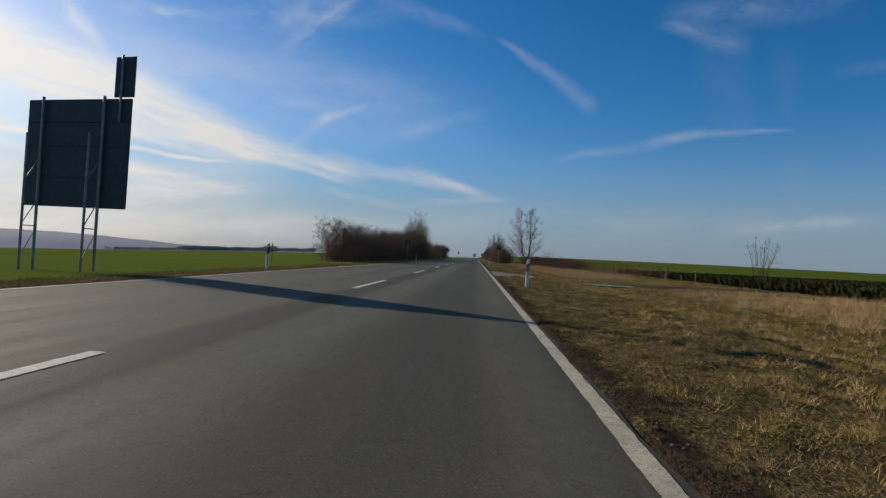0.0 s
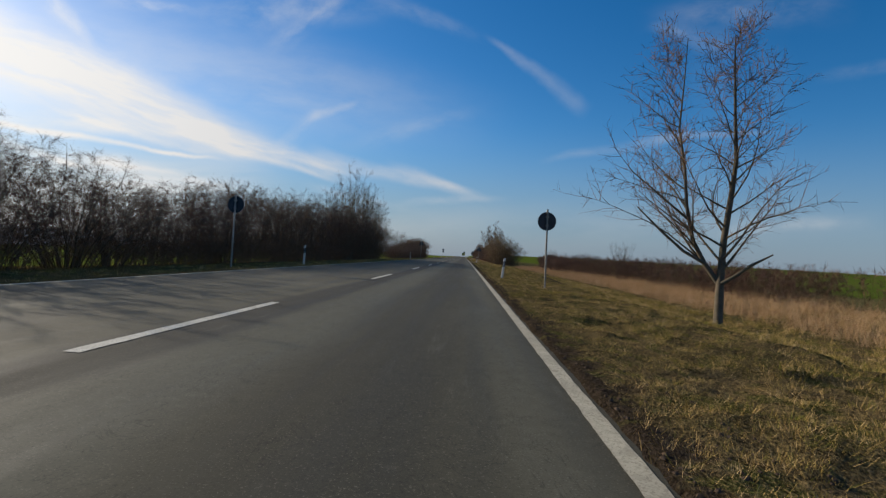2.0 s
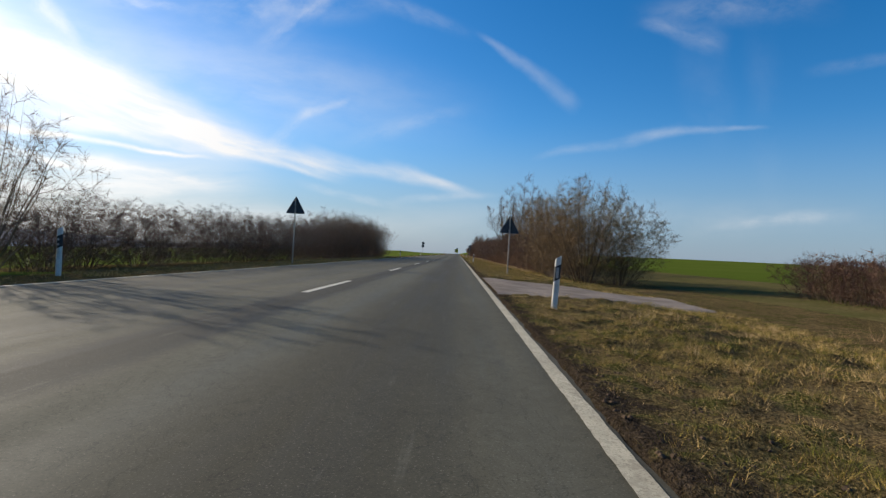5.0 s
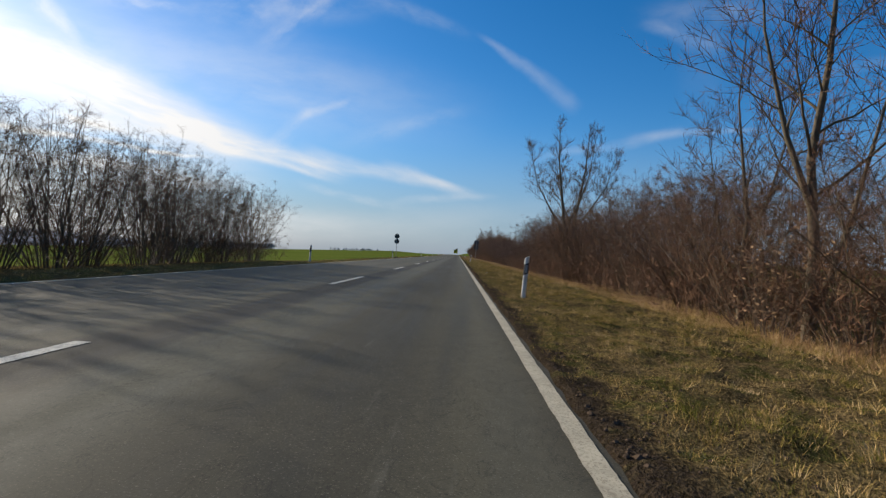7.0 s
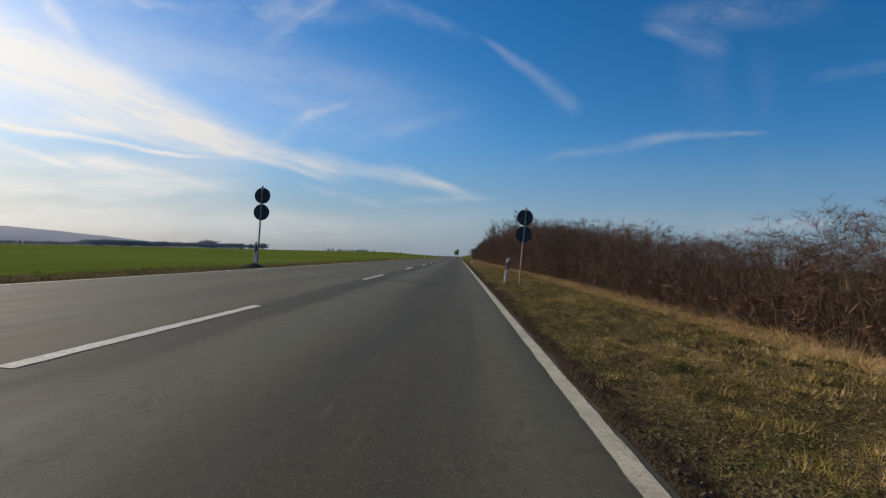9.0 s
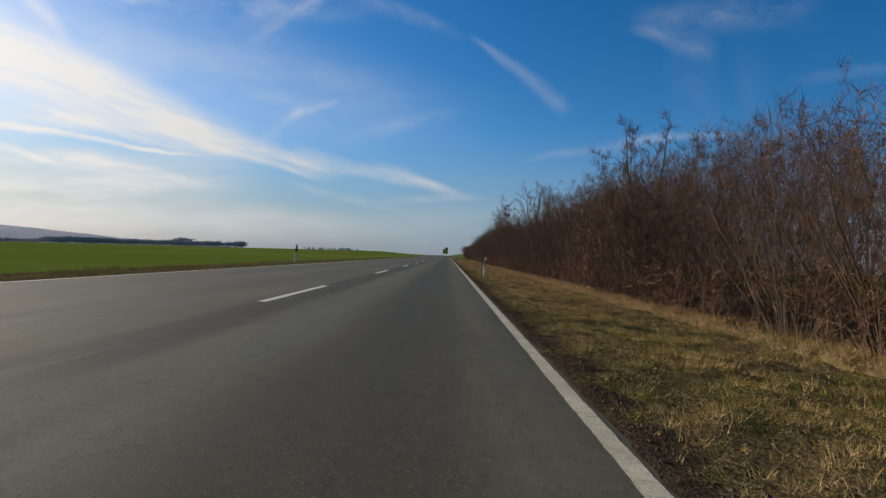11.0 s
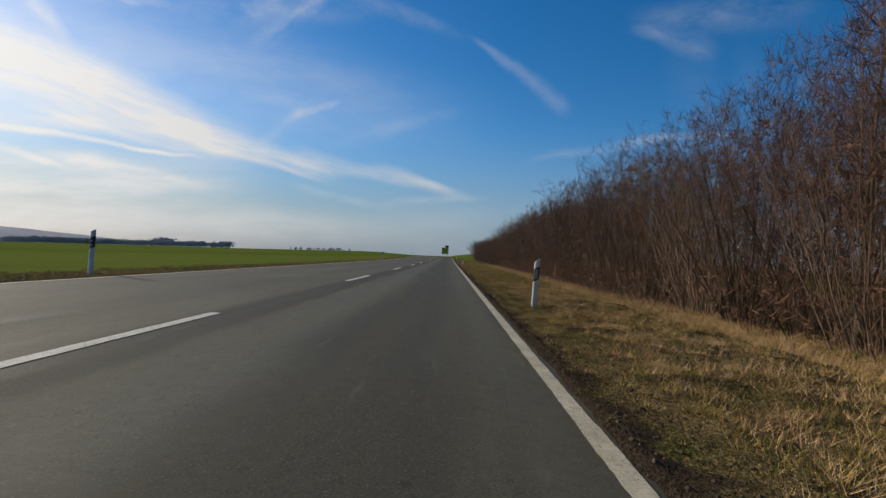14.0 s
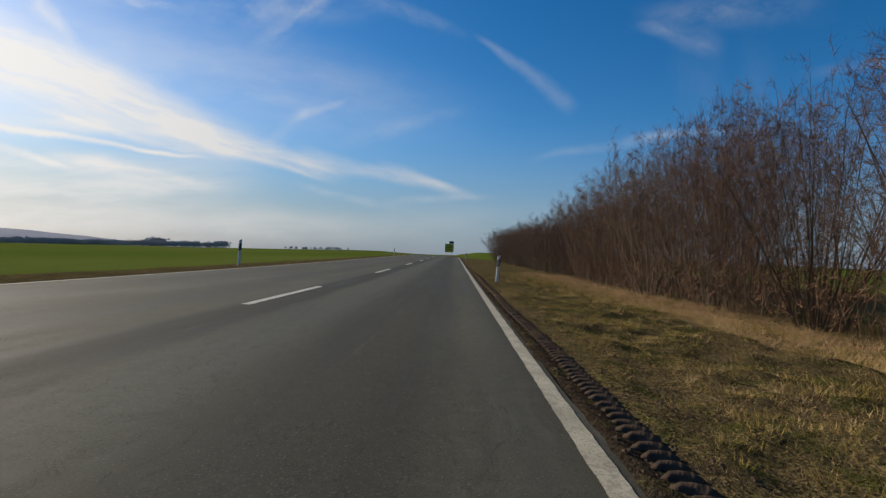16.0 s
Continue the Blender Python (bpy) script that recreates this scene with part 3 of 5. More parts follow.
for j in range(len(rows) - 1):
    for k in range(nc - 1):
        i = j * nc + k
        g.f.append((i, i + nc, i + nc + 1, i + 1))
tagged(new("earth_track", g.data("earth_track", EARTH, True)), "dark rutted earth track leading into the field", "track", kind="structure")

g = Geo()
ring = []
for k in range(28):
    a = 2 * math.pi * k / 28
    r = 1 + 0.22 * noise.noise(Vector((math.cos(a) * 1.5, math.sin(a) * 1.5, 3)))
    ring.append((10.1 + 1.75 * r * math.cos(a), 27.3 + 1.0 * r * math.sin(a)))
low_z = sum(ground_z(x, y) for x, y in ring) / 28
g.v = [(x, y, low_z + 0.05) for x, y in ring] + [(x * 1.0, y, low_z - 0.25) for x, y in ring]
g.f = [tuple(range(28))] + [(k, k + 28, (k + 1) % 28 + 28, (k + 1) % 28) for k in range(28)]
tagged(new("puddle", g.data("puddle", WATER)), "still rain puddle reflecting the blue sky on the muddy track", "puddle", kind="structure")

# ---- far woods and hills ----


def far_wood(x0, y0, x1, y1, n, height, deep, seed, label):
    """A distant belt of bare trees, many small crowns side by side."""
    rnd = random.Random(seed)
    g = Geo()
    for i in range(n):
        s = rnd.random()
        x, y = x0 + (x1 - x0) * s + rnd.uniform(-deep, deep), y0 + (y1 - y0) * s + rnd.uniform(-deep, deep)
        z = ground_z(x, y) - 1.0
        h = height * (0.72 + 0.25 * noise.noise(Vector((s * 14, seed, 0)))) * rnd.uniform(0.7, 1.15) + height * 0.25
        g.tube([Vector((x, y, z)), Vector((x, y, z + h * 0.5))], [0.25, 0.15], 4)
        for k in range(20):
            a, rr = rnd.uniform(0, 6.28), rnd.uniform(0.02, 0.30) * h
            c = Vector((x + math.cos(a) * rr, y + math.sin(a) * rr, z + h * rnd.uniform(0.35, 0.85)))
            s_ = h * rnd.uniform(0.035, 0.085)
            i0 = len(g.v)
            g.v += [c + Vector(v) * s_ for v in ((1, 0, 0), (-0.5, 0.8, 0.1), (-0.5, -0.8, -0.1), (0.1, 0, 1.3), (0, 0.1, -1.1))]
            g.f += [(i0, i0 + 1, i0 + 3), (i0 + 1, i0 + 2, i0 + 3), (i0 + 2, i0, i0 + 3), (i0 + 1, i0, i0 + 4), (i0 + 2, i0 + 1, i0 + 4), (i0, i0 + 2, i0 + 4)]
    return tagged(new("distant_wood", g.data("distant_wood", HAZED_WOOD)), label, "woodland", kind="stuff")


far_wood(-380, 1215, -575, 985, 640, 12, 9, 1, "distant belt of bare trees beyond the green field")
far_wood(-452, 1158, -476, 1136, 34, 17, 4, 2, "taller clump of bare trees in the far wood")
far_wood(-575, 985, -700, 960, 160, 8, 10, 5, "low far end of the bare wood beyond the field")
far_wood(-120, 960, -190, 950, 60, 5, 6, 3, "small far clump of bare trees on the brow")

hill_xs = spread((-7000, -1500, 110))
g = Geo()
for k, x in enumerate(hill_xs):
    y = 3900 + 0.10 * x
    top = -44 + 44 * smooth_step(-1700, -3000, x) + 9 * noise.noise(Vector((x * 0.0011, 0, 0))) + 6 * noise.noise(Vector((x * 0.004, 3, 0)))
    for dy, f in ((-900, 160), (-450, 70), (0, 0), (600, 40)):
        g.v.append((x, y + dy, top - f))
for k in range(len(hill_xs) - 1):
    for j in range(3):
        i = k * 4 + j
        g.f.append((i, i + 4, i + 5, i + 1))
tagged(new("distant_hills", g.data("distant_hills", HAZED_HILL, True)), "wooded ridge on the horizon, tinted blue-grey for distance haze", "hills", kind="structure")


# ---- bare trees and shrubs ----
def path_of(rnd, p, d, length, segs, wobble, rise):
    pts = [p.copy()]
    for i in range(segs):
        d = (d + Vector((rnd.gauss(0, wobble), rnd.gauss(0, wobble), rnd.gauss(0, wobble) + rise))).normalized()
        pts.append(pts[-1] + d * (length / segs))
    return pts


def along(pts, s):
    k = min(int(s * (len(pts) - 1)), len(pts) - 2)
    f = s * (len(pts) - 1) - k
    return pts[k].lerp(pts[k + 1], f), (pts[k + 1] - pts[k]).normalized()


def sideways(rnd, d, spread_, up=0.2):
    a = d.orthogonal().normalized()
    b = d.cross(a)
    g_ = rnd.uniform(0, 2 * math.pi)
    out = a * math.cos(g_) + b * math.sin(g_)
    return (d * (1 - spread_) + out * spread_ + Vector((0, 0, up))).normalized()


def bush(rnd, h, stems, reach, wide, dome, branches, twigs, stem_r, low, fine, twig_len=(0.14, 0.42), leaves=0.0, st=None, tw=None, lv=None, sides=3, z0=0.0):
    """Stems that fan out evenly to a domed head, each set with rising branches and fine twigs."""
    turn = rnd.uniform(0, 6.28)
    for i in range(stems):
        a = turn + i * 2.39996 + rnd.uniform(-0.35, 0.35)
        q = math.sqrt((i + 0.5) / stems)
        hh = h * (1 - dome * q * q) * rnd.uniform(0.84, 1.05)
        r0 = reach * q * rnd.uniform(0.6, 1.1)
        out = max(0.0, wide * q * rnd.uniform(0.75, 1.1) - r0)
        pts, bend = [], rnd.uniform(0.85, 1.35)
        for k in range(6):
            s = k / 5
            r = r0 + out * s ** bend
            sway = 0.011 * hh * (k > 0)
            pts.append(Vector((math.cos(a) * r + sway * rnd.gauss(0, 1), math.sin(a) * r + sway * rnd.gauss(0, 1), z0 - 0.06 + (hh + 0.06) * s)))
        rad = stem_r * rnd.uniform(0.6, 1.3)
        st.tube(pts, [rad, rad * 0.85, rad * 0.68, rad * 0.5, rad * 0.34, rad * 0.12], sides)
        for j in range(branches):
            s = low + (0.98 - low) * ((j + rnd.random()) / branches) ** 0.85
            p, d = along(pts, s)
            ln = h * (0.07 + 0.22 * (1 - s)) * rnd.uniform(0.55, 1.35)
            bp = path_of(rnd, p, sideways(rnd, d, rnd.uniform(0.36, 0.90), 0.08), ln, 2, 0.12, 0.05)
            br = min(rad * (0.12 + 0.24 * (1 - s)), 0.014)
            st.tube(bp[:2], [br, br * 0.7], 3)
            st.spike(bp[1], bp[2], br * 0.7)
            for _ in range(twigs):
                p2, d2 = along(bp, rnd.uniform(0.1, 1.0))
                e = p2 + sideways(rnd, d2, rnd.uniform(0.30, 0.95), 0.07) * rnd.uniform(*twig_len)
                tw.blade(p2, e, rnd.uniform(*fine), rnd)
                if leaves and rnd.random() < leaves:
                    c = p2.lerp(e, rnd.uniform(0.4, 1))
                    u = Vector((rnd.gauss(0, 1), rnd.gauss(0, 1), rnd.gauss(0, 1))).normalized()
                    w = u.orthogonal().normalized()
                    n = len(lv.v)
                    lv.v += [c, c + u * 0.05 + w * 0.025, c + u * 0.10, c + u * 0.05 - w * 0.025]
                    lv.f += [(n, n + 1, n + 2), (n, n + 2, n + 3)]


def shrub(seed, h, stems, reach, wide, dome, branches, twigs, mat, stem_r=0.016, low=0.1, label="", leaves=0.0, fine=(0.0030, 0.0062), twig_len=(0.14, 0.42), leaf_mat=None):
    """A many-stemmed bare shrub: stems > twigs."""
    st, tw, lv = Geo(), Geo(), Geo()
    bush(random.Random(seed), h, stems, reach, wide, dome, branches, twigs, stem_r, low, fine, twig_len, leaves, st, tw, lv)
    ob = tagged(new("shrub"), label, "shrub")
    part("trunk", st, STEM, ob)
    part("crown", tw, mat, ob)
    if leaves:
        part("foliage", lv, leaf_mat or LEAF, ob, "curled brown leaves still on the twigs")
    return ob


def stand(ob, x, y, turn=0.0, scale=1.0, sink=0.03):
    """Puts a thing on the ground."""
    ob.matrix_world = Matrix.LocRotScale((x, y, ground_z(x, y) - sink), Euler((0, 0, turn)), (scale, scale, scale))
    return ob


def again(ob, x, y, turn, scale, tall=1.0):
    c = copy_thing(ob, Matrix.Identity(4))
    c.location, c.rotation_euler, c.scale = (x, y, ground_z(x, y) - 0.03), (0, 0, turn), (scale, scale, scale * tall)
    return c


HAZEL = [shrub(11 + i, 5.0, 34, 0.60, 3.3, 0.30, 16, 32, TWIG, 0.018, 0.10, label="tall leafless hazel shrub in the roadside hedge", fine=(0.0014, 0.0028), twig_len=(0.10, 0.36)) for i in range(5)]
OPEN_HAZEL = [shrub(21 + i, 5.0, 32, 0.60, 2.7, 0.26, 15, 26, TWIG, 0.022, 0.12, label="fan-shaped leafless hazel shrub with open twigs in the hedge", fine=(0.0016, 0.0030), twig_len=(0.10, 0.38)) for i in range(3)]
DOGWOOD = [shrub(31 + i, 4.0, 46, 0.75, 2.9, 0.30, 14, 32, RED_TWIG, 0.011, 0.04, label="dense reddish-brown leafless shrub in the hedge", fine=(0.0015, 0.0029), twig_len=(0.10, 0.34)) for i in range(4)]
LEAFY = shrub(71, 2.3, 14, 0.4, 1.1, 0.3, 8, 8, TWIG, 0.014, 0.1, label="young shrub still holding withered brown leaves", leaves=0.35)
BEECH = shrub(73, 4.4, 22, 0.5, 1.8, 0.22, 13, 14, TWIG, 0.016, 0.05, label="beech shrub in the hedge still holding withered brown leaves", leaves=0.62, leaf_mat=BEECH_LEAF)
COPPICE = shrub(81, 2.9, 26, 0.16, 1.15, 0.10, 4, 5, WILLOW, 0.013, 0.45, label="small coppiced shrub with upright bare shoots", twig_len=(0.10, 0.25))
SALLOW = [shrub(91 + i, 5.6, 46, 0.7, 3.5, 0.40, 15, 26, WILLOW, 0.018, 0.06, label="broad olive-brown leafless willow bush beside the road", fine=(0.0036, 0.0070), twig_len=(0.18, 0.55)) for i in range(2)]
SCRUB = [shrub(61 + i, 2.1, 30, 0.9, 1.6, 0.22, 11, 22, RED_TWIG, 0.008, 0.04, label="low brown leafless scrub at the field edge", fine=(0.0026, 0.0050), twig_len=(0.14, 0.40)) for i in range(3)]
used = set()
TALL = {ob.name: 5.0 for ob in HAZEL + OPEN_HAZEL} | {ob.name: 4.0 for ob in DOGWOOD} | {ob.name: 2.1 for ob in SCRUB}


def plant(ob, x, y, turn, scale, tall=1.0, group=""):
    """Uses the first specimen itself, then copies of it."""
    if ob.name in used:
        c = again(ob, x, y, turn, scale, tall)
    else:
        used.add(ob.name)
        c = stand(ob, x, y, turn, scale)
        c.scale[2] = scale * tall
    if group:
        c["group"] = group
    return c


def hedge(seed, line, y0, y1, step, kinds, heights, group, wander=0.4, wide=(0.95, 1.15)):
    """A row of shrubs along line(y), as tall as heights(y)."""
    rnd = random.Random(seed)
    y = y0
    while y < y1:
        ob = rnd.choice(kinds)
        s = rnd.uniform(*wide)
        t = heights(y) * rnd.uniform(0.92, 1.08) / (1.04 * TALL[ob.name]) / s
        plant(ob, line(y) + rnd.uniform(-wander, wander), y, rnd.uniform(0, 6.28), s, t, group)
        y += step * rnd.uniform(0.75, 1.25)


def thicket(name, seed, rows, label):
    """Dense wood behind and below the hedge rows, joined into one mesh."""
    rnd = random.Random(seed)
    protos = []
    for k in range(3):
        g_ = Geo()
        bush(rnd, 4.6, 13, 0.7, 1.7, 0.15, 9, 15, 0.017, 0.05, (0.0045, 0.0080), (0.2, 0.6), 0.0, g_, g_)
        protos.append((0, np.array([tuple(v) for v in g_.v]), g_.f))
        g_ = Geo()
        bush(rnd, 1.5, 16, 0.8, 1.3, 0.20, 4, 9, 0.0055, 0.05, (0.0040, 0.0075), (0.12, 0.35), 0.0, g_, g_)
        protos.append((1, np.array([tuple(v) for v in g_.v]), g_.f))
    vs, fs, n = [], [], 0
    for kind, line, y0, y1, step, heights in rows:
        y = y0
        pool = [p for p in protos if p[0] == kind]
        while y < y1:
            _, v, f = rnd.choice(pool)
            a, s = rnd.uniform(0, 6.28), rnd.uniform(0.9, 1.25)
            t = heights(y) * rnd.uniform(0.85, 1.12) / (4.6 if kind == 0 else 1.5)
            x = line(y) + rnd.uniform(-0.4, 0.4)
            w = np.c_[(v[:, 0] * math.cos(a) - v[:, 1] * math.sin(a)) * s + x, (v[:, 0] * math.sin(a) + v[:, 1] * math.cos(a)) * s + y, v[:, 2] * t + ground_z(x, y)]
            vs.append(w)
            fs += [tuple(i + n for i in q) for q in f]
            n += len(v)
            y += step * rnd.uniform(0.75, 1.25)
    me = bpy.data.meshes.new(name)
    me.from_pydata(np.concatenate(vs).tolist(), [], fs)
    me.materials.append(TWIG)
    me.update()
    return tagged(new(name, me), label, "thicket", kind="stuff")


def profile(*pts):
    ys, hs = zip(*pts)
    return lambda y: float(np.interp(y, ys, hs))


# hedge on the far side of the road, first stretch
G1 = "roadside hedge before the junction"
H1 = profile((38, 2.7), (42, 3.9), (49, 3.5), (53, 3.9), (57, 3.1), (60, 2.9), (65, 3.9), (70, 4.3), (75, 5.0), (80, 4.6), (84, 5.1), (92, 4.7), (105, 4.6), (112, 4.0))
hedge(1, lambda y: -8.7, 42.5, 74, 1.9, OPEN_HAZEL + DOGWOOD[:1], H1, G1, 0.4)
hedge(2, lambda y: -8.7, 74, 92, 2.1, OPEN_HAZEL + DOGWOOD[:1], H1, G1, 0.4)
hedge(3, lambda y: -8.8, 92, 101, 2.0, OPEN_HAZEL, H1, G1, 0.4)
hedge(6, lambda y: -8.8, 101.5, 108, 2.0, HAZEL, H1, G1, 0.4)
# extra row behind, added to deepen the hedge's shadow on the road
hedge(7, lambda y: -9.9, 95, 109.5, 4.0, OPEN_HAZEL, H1, G1, 0.4)
# second stretch, behind the lone tree
G2 = "roadside hedge after the junction"
H2 = profile((121, 2.4), (135, 2.8), (150, 3.6), (158, 4.6), (170, 5.0), (184, 4.5))
hedge(4, lambda y: -8.6, 122, 152, 2.2, DOGWOOD, H2, G2, 0.4)
hedge(5, lambda y: -8.8, 152, 183.5, 2.0, OPEN_HAZEL, H2, G2, 0.5)
# long hedge on the near side
G3 = "long hedge along the verge"
H3 = profile((147, 3.4), (160, 3.5), (168, 4.3), (175, 4.8), (186, 4.4), (189, 4.6), (192.5, 4.9), (196, 4.2), (198.5, 3.3), (203, 3.2), (207, 2.6), (212, 2.2), (217, 2.6), (224, 3.5), (240, 4.4), (258, 5.4), (275, 6.0), (285, 5.4),
             (300, 5.3), (318, 6.2), (335, 6.5), (351, 6.1), (362, 6.6), (376, 7.1), (387, 6.1), (396, 4.7), (418, 5.2), (432, 5.0))
L3 = profile((140, 9.4), (200, 9.6), (225, 10.2), (260, 10.2), (320, 10.0), (345, 10.6), (360, 11.2), (380, 11.5), (430, 9.6))
hedge(8, L3, 147, 190, 2.2, HAZEL + DOGWOOD[:2], H3, G3)
hedge(9, L3, 190, 250, 2.1, DOGWOOD + HAZEL[:1], H3, G3)
hedge(10, L3, 250, 345, 2.1, HAZEL + DOGWOOD, H3, G3)
hedge(11, L3, 345, 432, 2.4, HAZEL + DOGWOOD, H3, G3)
# low scrub at the edge of the rough grass
G4 = "low scrub along the field edge"
L4 = profile((40, 15.5), (56, 15.0), (80, 14.5), (97, 13.0), (110, 13.8), (130, 16.5))
H4 = profile((40, 1.3), (60, 1.5), (90, 1.9), (110, 1.95), (118, 1.95), (132, 1.75))
hedge(14, L4, 61, 131, 2.3, SCRUB, H4, G4, 0.5)
plant(HAZEL[1], -8.9, 110.3, 0.7, 0.84, 1.14)
plant(HAZEL[2], -9.2, 108.4, 2.7, 0.9, 1.10)
# single shrubs
plant(COPPICE, 13.7, 78.9, 0.3, 1.0, 1.0)
plant(COPPICE, 21.7, 33.6, 2.2, 1.1, 1.1)
plant(COPPICE, 14.5, 113.5, 1.3, 1.0, 1.0)
plant(SALLOW[0], 9.2, 134.5, 0.4, 1.0, 1.0)
plant(SALLOW[1], 11.0, 134.6, 2.0, 0.85, 0.90)
plant(SALLOW[0], 8.3, 138.0, 3.9, 0.9, 1.05)
plant(SALLOW[1], 8.9, 142.0, 5.0, 0.9, 1.05)
plant(BEECH, 9.2, 262.2, 0.4, 1.0, 1.0)
plant(BEECH, 9.6, 259.6, 2.4, 0.95, 0.95)
plant(BEECH, 9.4, 264.4, 4.4, 0.9, 0.95)
plant(LEAFY, 8.2, 162.0, 0.0, 0.9, 0.9)
plant(LEAFY, 9.2, 160.4, 2.1, 1.0, 0.9)

thicket("hedge_thicket", 1, [
    (0, lambda y: -10.2, 44, 84, 2.0, H1), (0, lambda y: -9.8, 84, 110, 5.5, H1),
    (0, lambda y: -10.4, 156, 184, 5.0, H2), (0, lambda y: L3(y) + 1.8, 148, 428, 1.9, H3), (0, lambda y: L3(y) + 0.9, 240, 295, 2.4, H3)],
    "tangle of bare brown stems deep inside the hedges")
thicket("hedge_undergrowth", 2, [
    (1, lambda y: -7.9, 40, 86, 0.9, lambda y: 1.3), (1, lambda y: -7.9, 86, 112, 2.4, lambda y: 1.1), (1, lambda y: -9.6, 40, 86, 1.0, lambda y: 1.8), (1, lambda y: -9.6, 86, 112, 3.0, lambda y: 1.4), (1, lambda y: -7.8, 122, 184, 1.8, lambda y: 1.3), (1, lambda y: -9.4, 150, 184, 1.6, lambda y: 1.3),
    (1, lambda y: L3(y) - 0.9, 147, 385, 2.0, lambda y: 1.5), (1, lambda y: L4(y) + 1.3, 40, 131, 2.0, H4)],
    "low brown undergrowth along the foot of the hedges")

# trees in the far-side hedge
def fan_tree(seed, label):
    """Many tall stems from one foot, spreading to a wide round head."""
    wood, crown = Geo(), Geo()
    bush(random.Random(seed), 8.6, 22, 0.45, 2.4, 0.30, 17, 15, 0.055, 0.20, (0.0030, 0.0060), (0.2, 0.6), 0.0, wood, crown)
    ob = tagged(new("tree"), label, "tree")
    part("trunk", wood, BARK, ob)
    part("crown", crown, TWIG, ob)
    return ob


POPLAR = [fan_tree(101 + i, "tall round-headed bare tree of many stems in the hedge") for i in range(2)]
# the two at x -10 are added behind the row to shade the road
spots = ((-8.3, 90.2, 0.0, 1.02, 0), (-8.6, 98.2, 1.1, 1.0, 1), (-8.6, 102.6, 4.0, 0.95, 0), (-8.7, 106.6, 2.0, 0.85, 1), (-10.0, 100.3, 2.9, 0.85, 0), (-10.0, 94.4, 0.7, 0.75, 1), (-9.2, 87.0, 5.1, 0.75, 0))
for x, y, turn, s, k in spots:
    plant(POPLAR[k], x, y, turn, s, 1.0, "tall trees in the hedge")
lone = shrub(121, 4.6, 30, 0.35, 2.3, 0.38, 11, 16, TWIG, 0.020, 0.22, label="round-headed bare bush standing alone beside the junction")
stand(lone, -7.0, 118.2, 0.0, 0.93)
plant(SCRUB[0], -7.6, 116.9, 1.0, 0.9, 0.8)
plant(SCRUB[1], -7.4, 119.4, 2.0, 0.9, 0.8)
# small tree on the verge
rnd = random.Random(137)
wood, crown = Geo(), Geo()
LEADERS = (((0.0, -0.3), (0.0, 0.45), (0.0, 1.0), (0.02, 1.85), (0.12, 2.95), (0.16, 3.6), (0.09, 4.5), (0.03, 5.5), (0.0, 6.25)),
           ((-0.03, 0.95), (-0.32, 1.35), (-0.58, 1.85), (-0.74, 2.6), (-0.82, 3.4), (-0.98, 4.3), (-0.94, 5.3), (-0.92, 6.35)))
for which, line in enumerate(LEADERS):
    pts = [Vector((x, 0.12 * math.sin(z * 0.9 + which), z)) for x, z in line]
    r0 = 0.105 if which == 0 else 0.062
    rad = [r0 * (1 - i / len(pts)) ** 1.05 for i in range(len(pts))]
    wood.tube(pts, rad, 9)
    n_limbs = 38 if which == 0 else 27
    for i in range(n_limbs):
        s = (0.28 if which == 0 else 0.12) + (0.70 if which == 0 else 0.86) * (i + rnd.random() * 0.8) / n_limbs
        q, dd = along(pts, s)
        a = i * 2.4 + rnd.uniform(-0.4, 0.4)
        if which == 1:
            a = math.pi + rnd.uniform(-1.5, 1.5)
        rise = rnd.uniform(0.55, 1.05)
        d0 = Vector((math.cos(a), math.sin(a) * 0.9, rise)).normalized()
        ln = (2.55 * (1.12 - s) + 0.35) * rnd.uniform(0.65, 1.1)
        lp = path_of(rnd, q, d0, ln, 6, 0.10, 0.035)
        lr = max(0.007, 0.036 * (1.1 - s) * rnd.uniform(0.6, 1.2))
        wood.tube(lp, [lr * (1 - k / 6.6) for k in range(7)], 5)
        for _ in range(15):
            q2, d2 = along(lp, rnd.uniform(0.15, 1.0))
            bp = path_of(rnd, q2, sideways(rnd, d2, rnd.uniform(0.4, 0.8), 0.15), rnd.uniform(0.25, 0.8) * (0.5 + 0.3 * ln), 3, 0.14, 0.03)
            crown.tube(bp, [0.0065, 0.005, 0.0035, 0.002], 3)
            for _ in range(5):
                q3, d3 = along(bp, rnd.uniform(0.15, 1.0))
                crown.blade(q3, q3 + sideways(rnd, d3, rnd.uniform(0.3, 0.8), 0.1) * rnd.uniform(0.1, 0.35), rnd.uniform(0.003, 0.005), rnd)
# two stout low limbs
for line, r0 in ((((0.02, 0.95), (0.25, 1.12), (0.55, 1.38), (0.92, 1.62)), 0.045), (((-0.3, 1.35), (-0.75, 1.6), (-1.2, 2.0), (-1.75, 2.55)), 0.04)):
    wood.tube([Vector((x, -0.1, z)) for x, z in line], [r0, r0 * 0.85, r0 * 0.7, r0 * 0.35], 7)
verge_tree = tagged(new("tree"), "young bare tree with a forked trunk on the verge", "tree")
part("trunk", wood, BARK, verge_tree, smooth=True)
part("crown", crown, TWIG, verge_tree)
stand(verge_tree, 8.2, 53.1, -0.4)
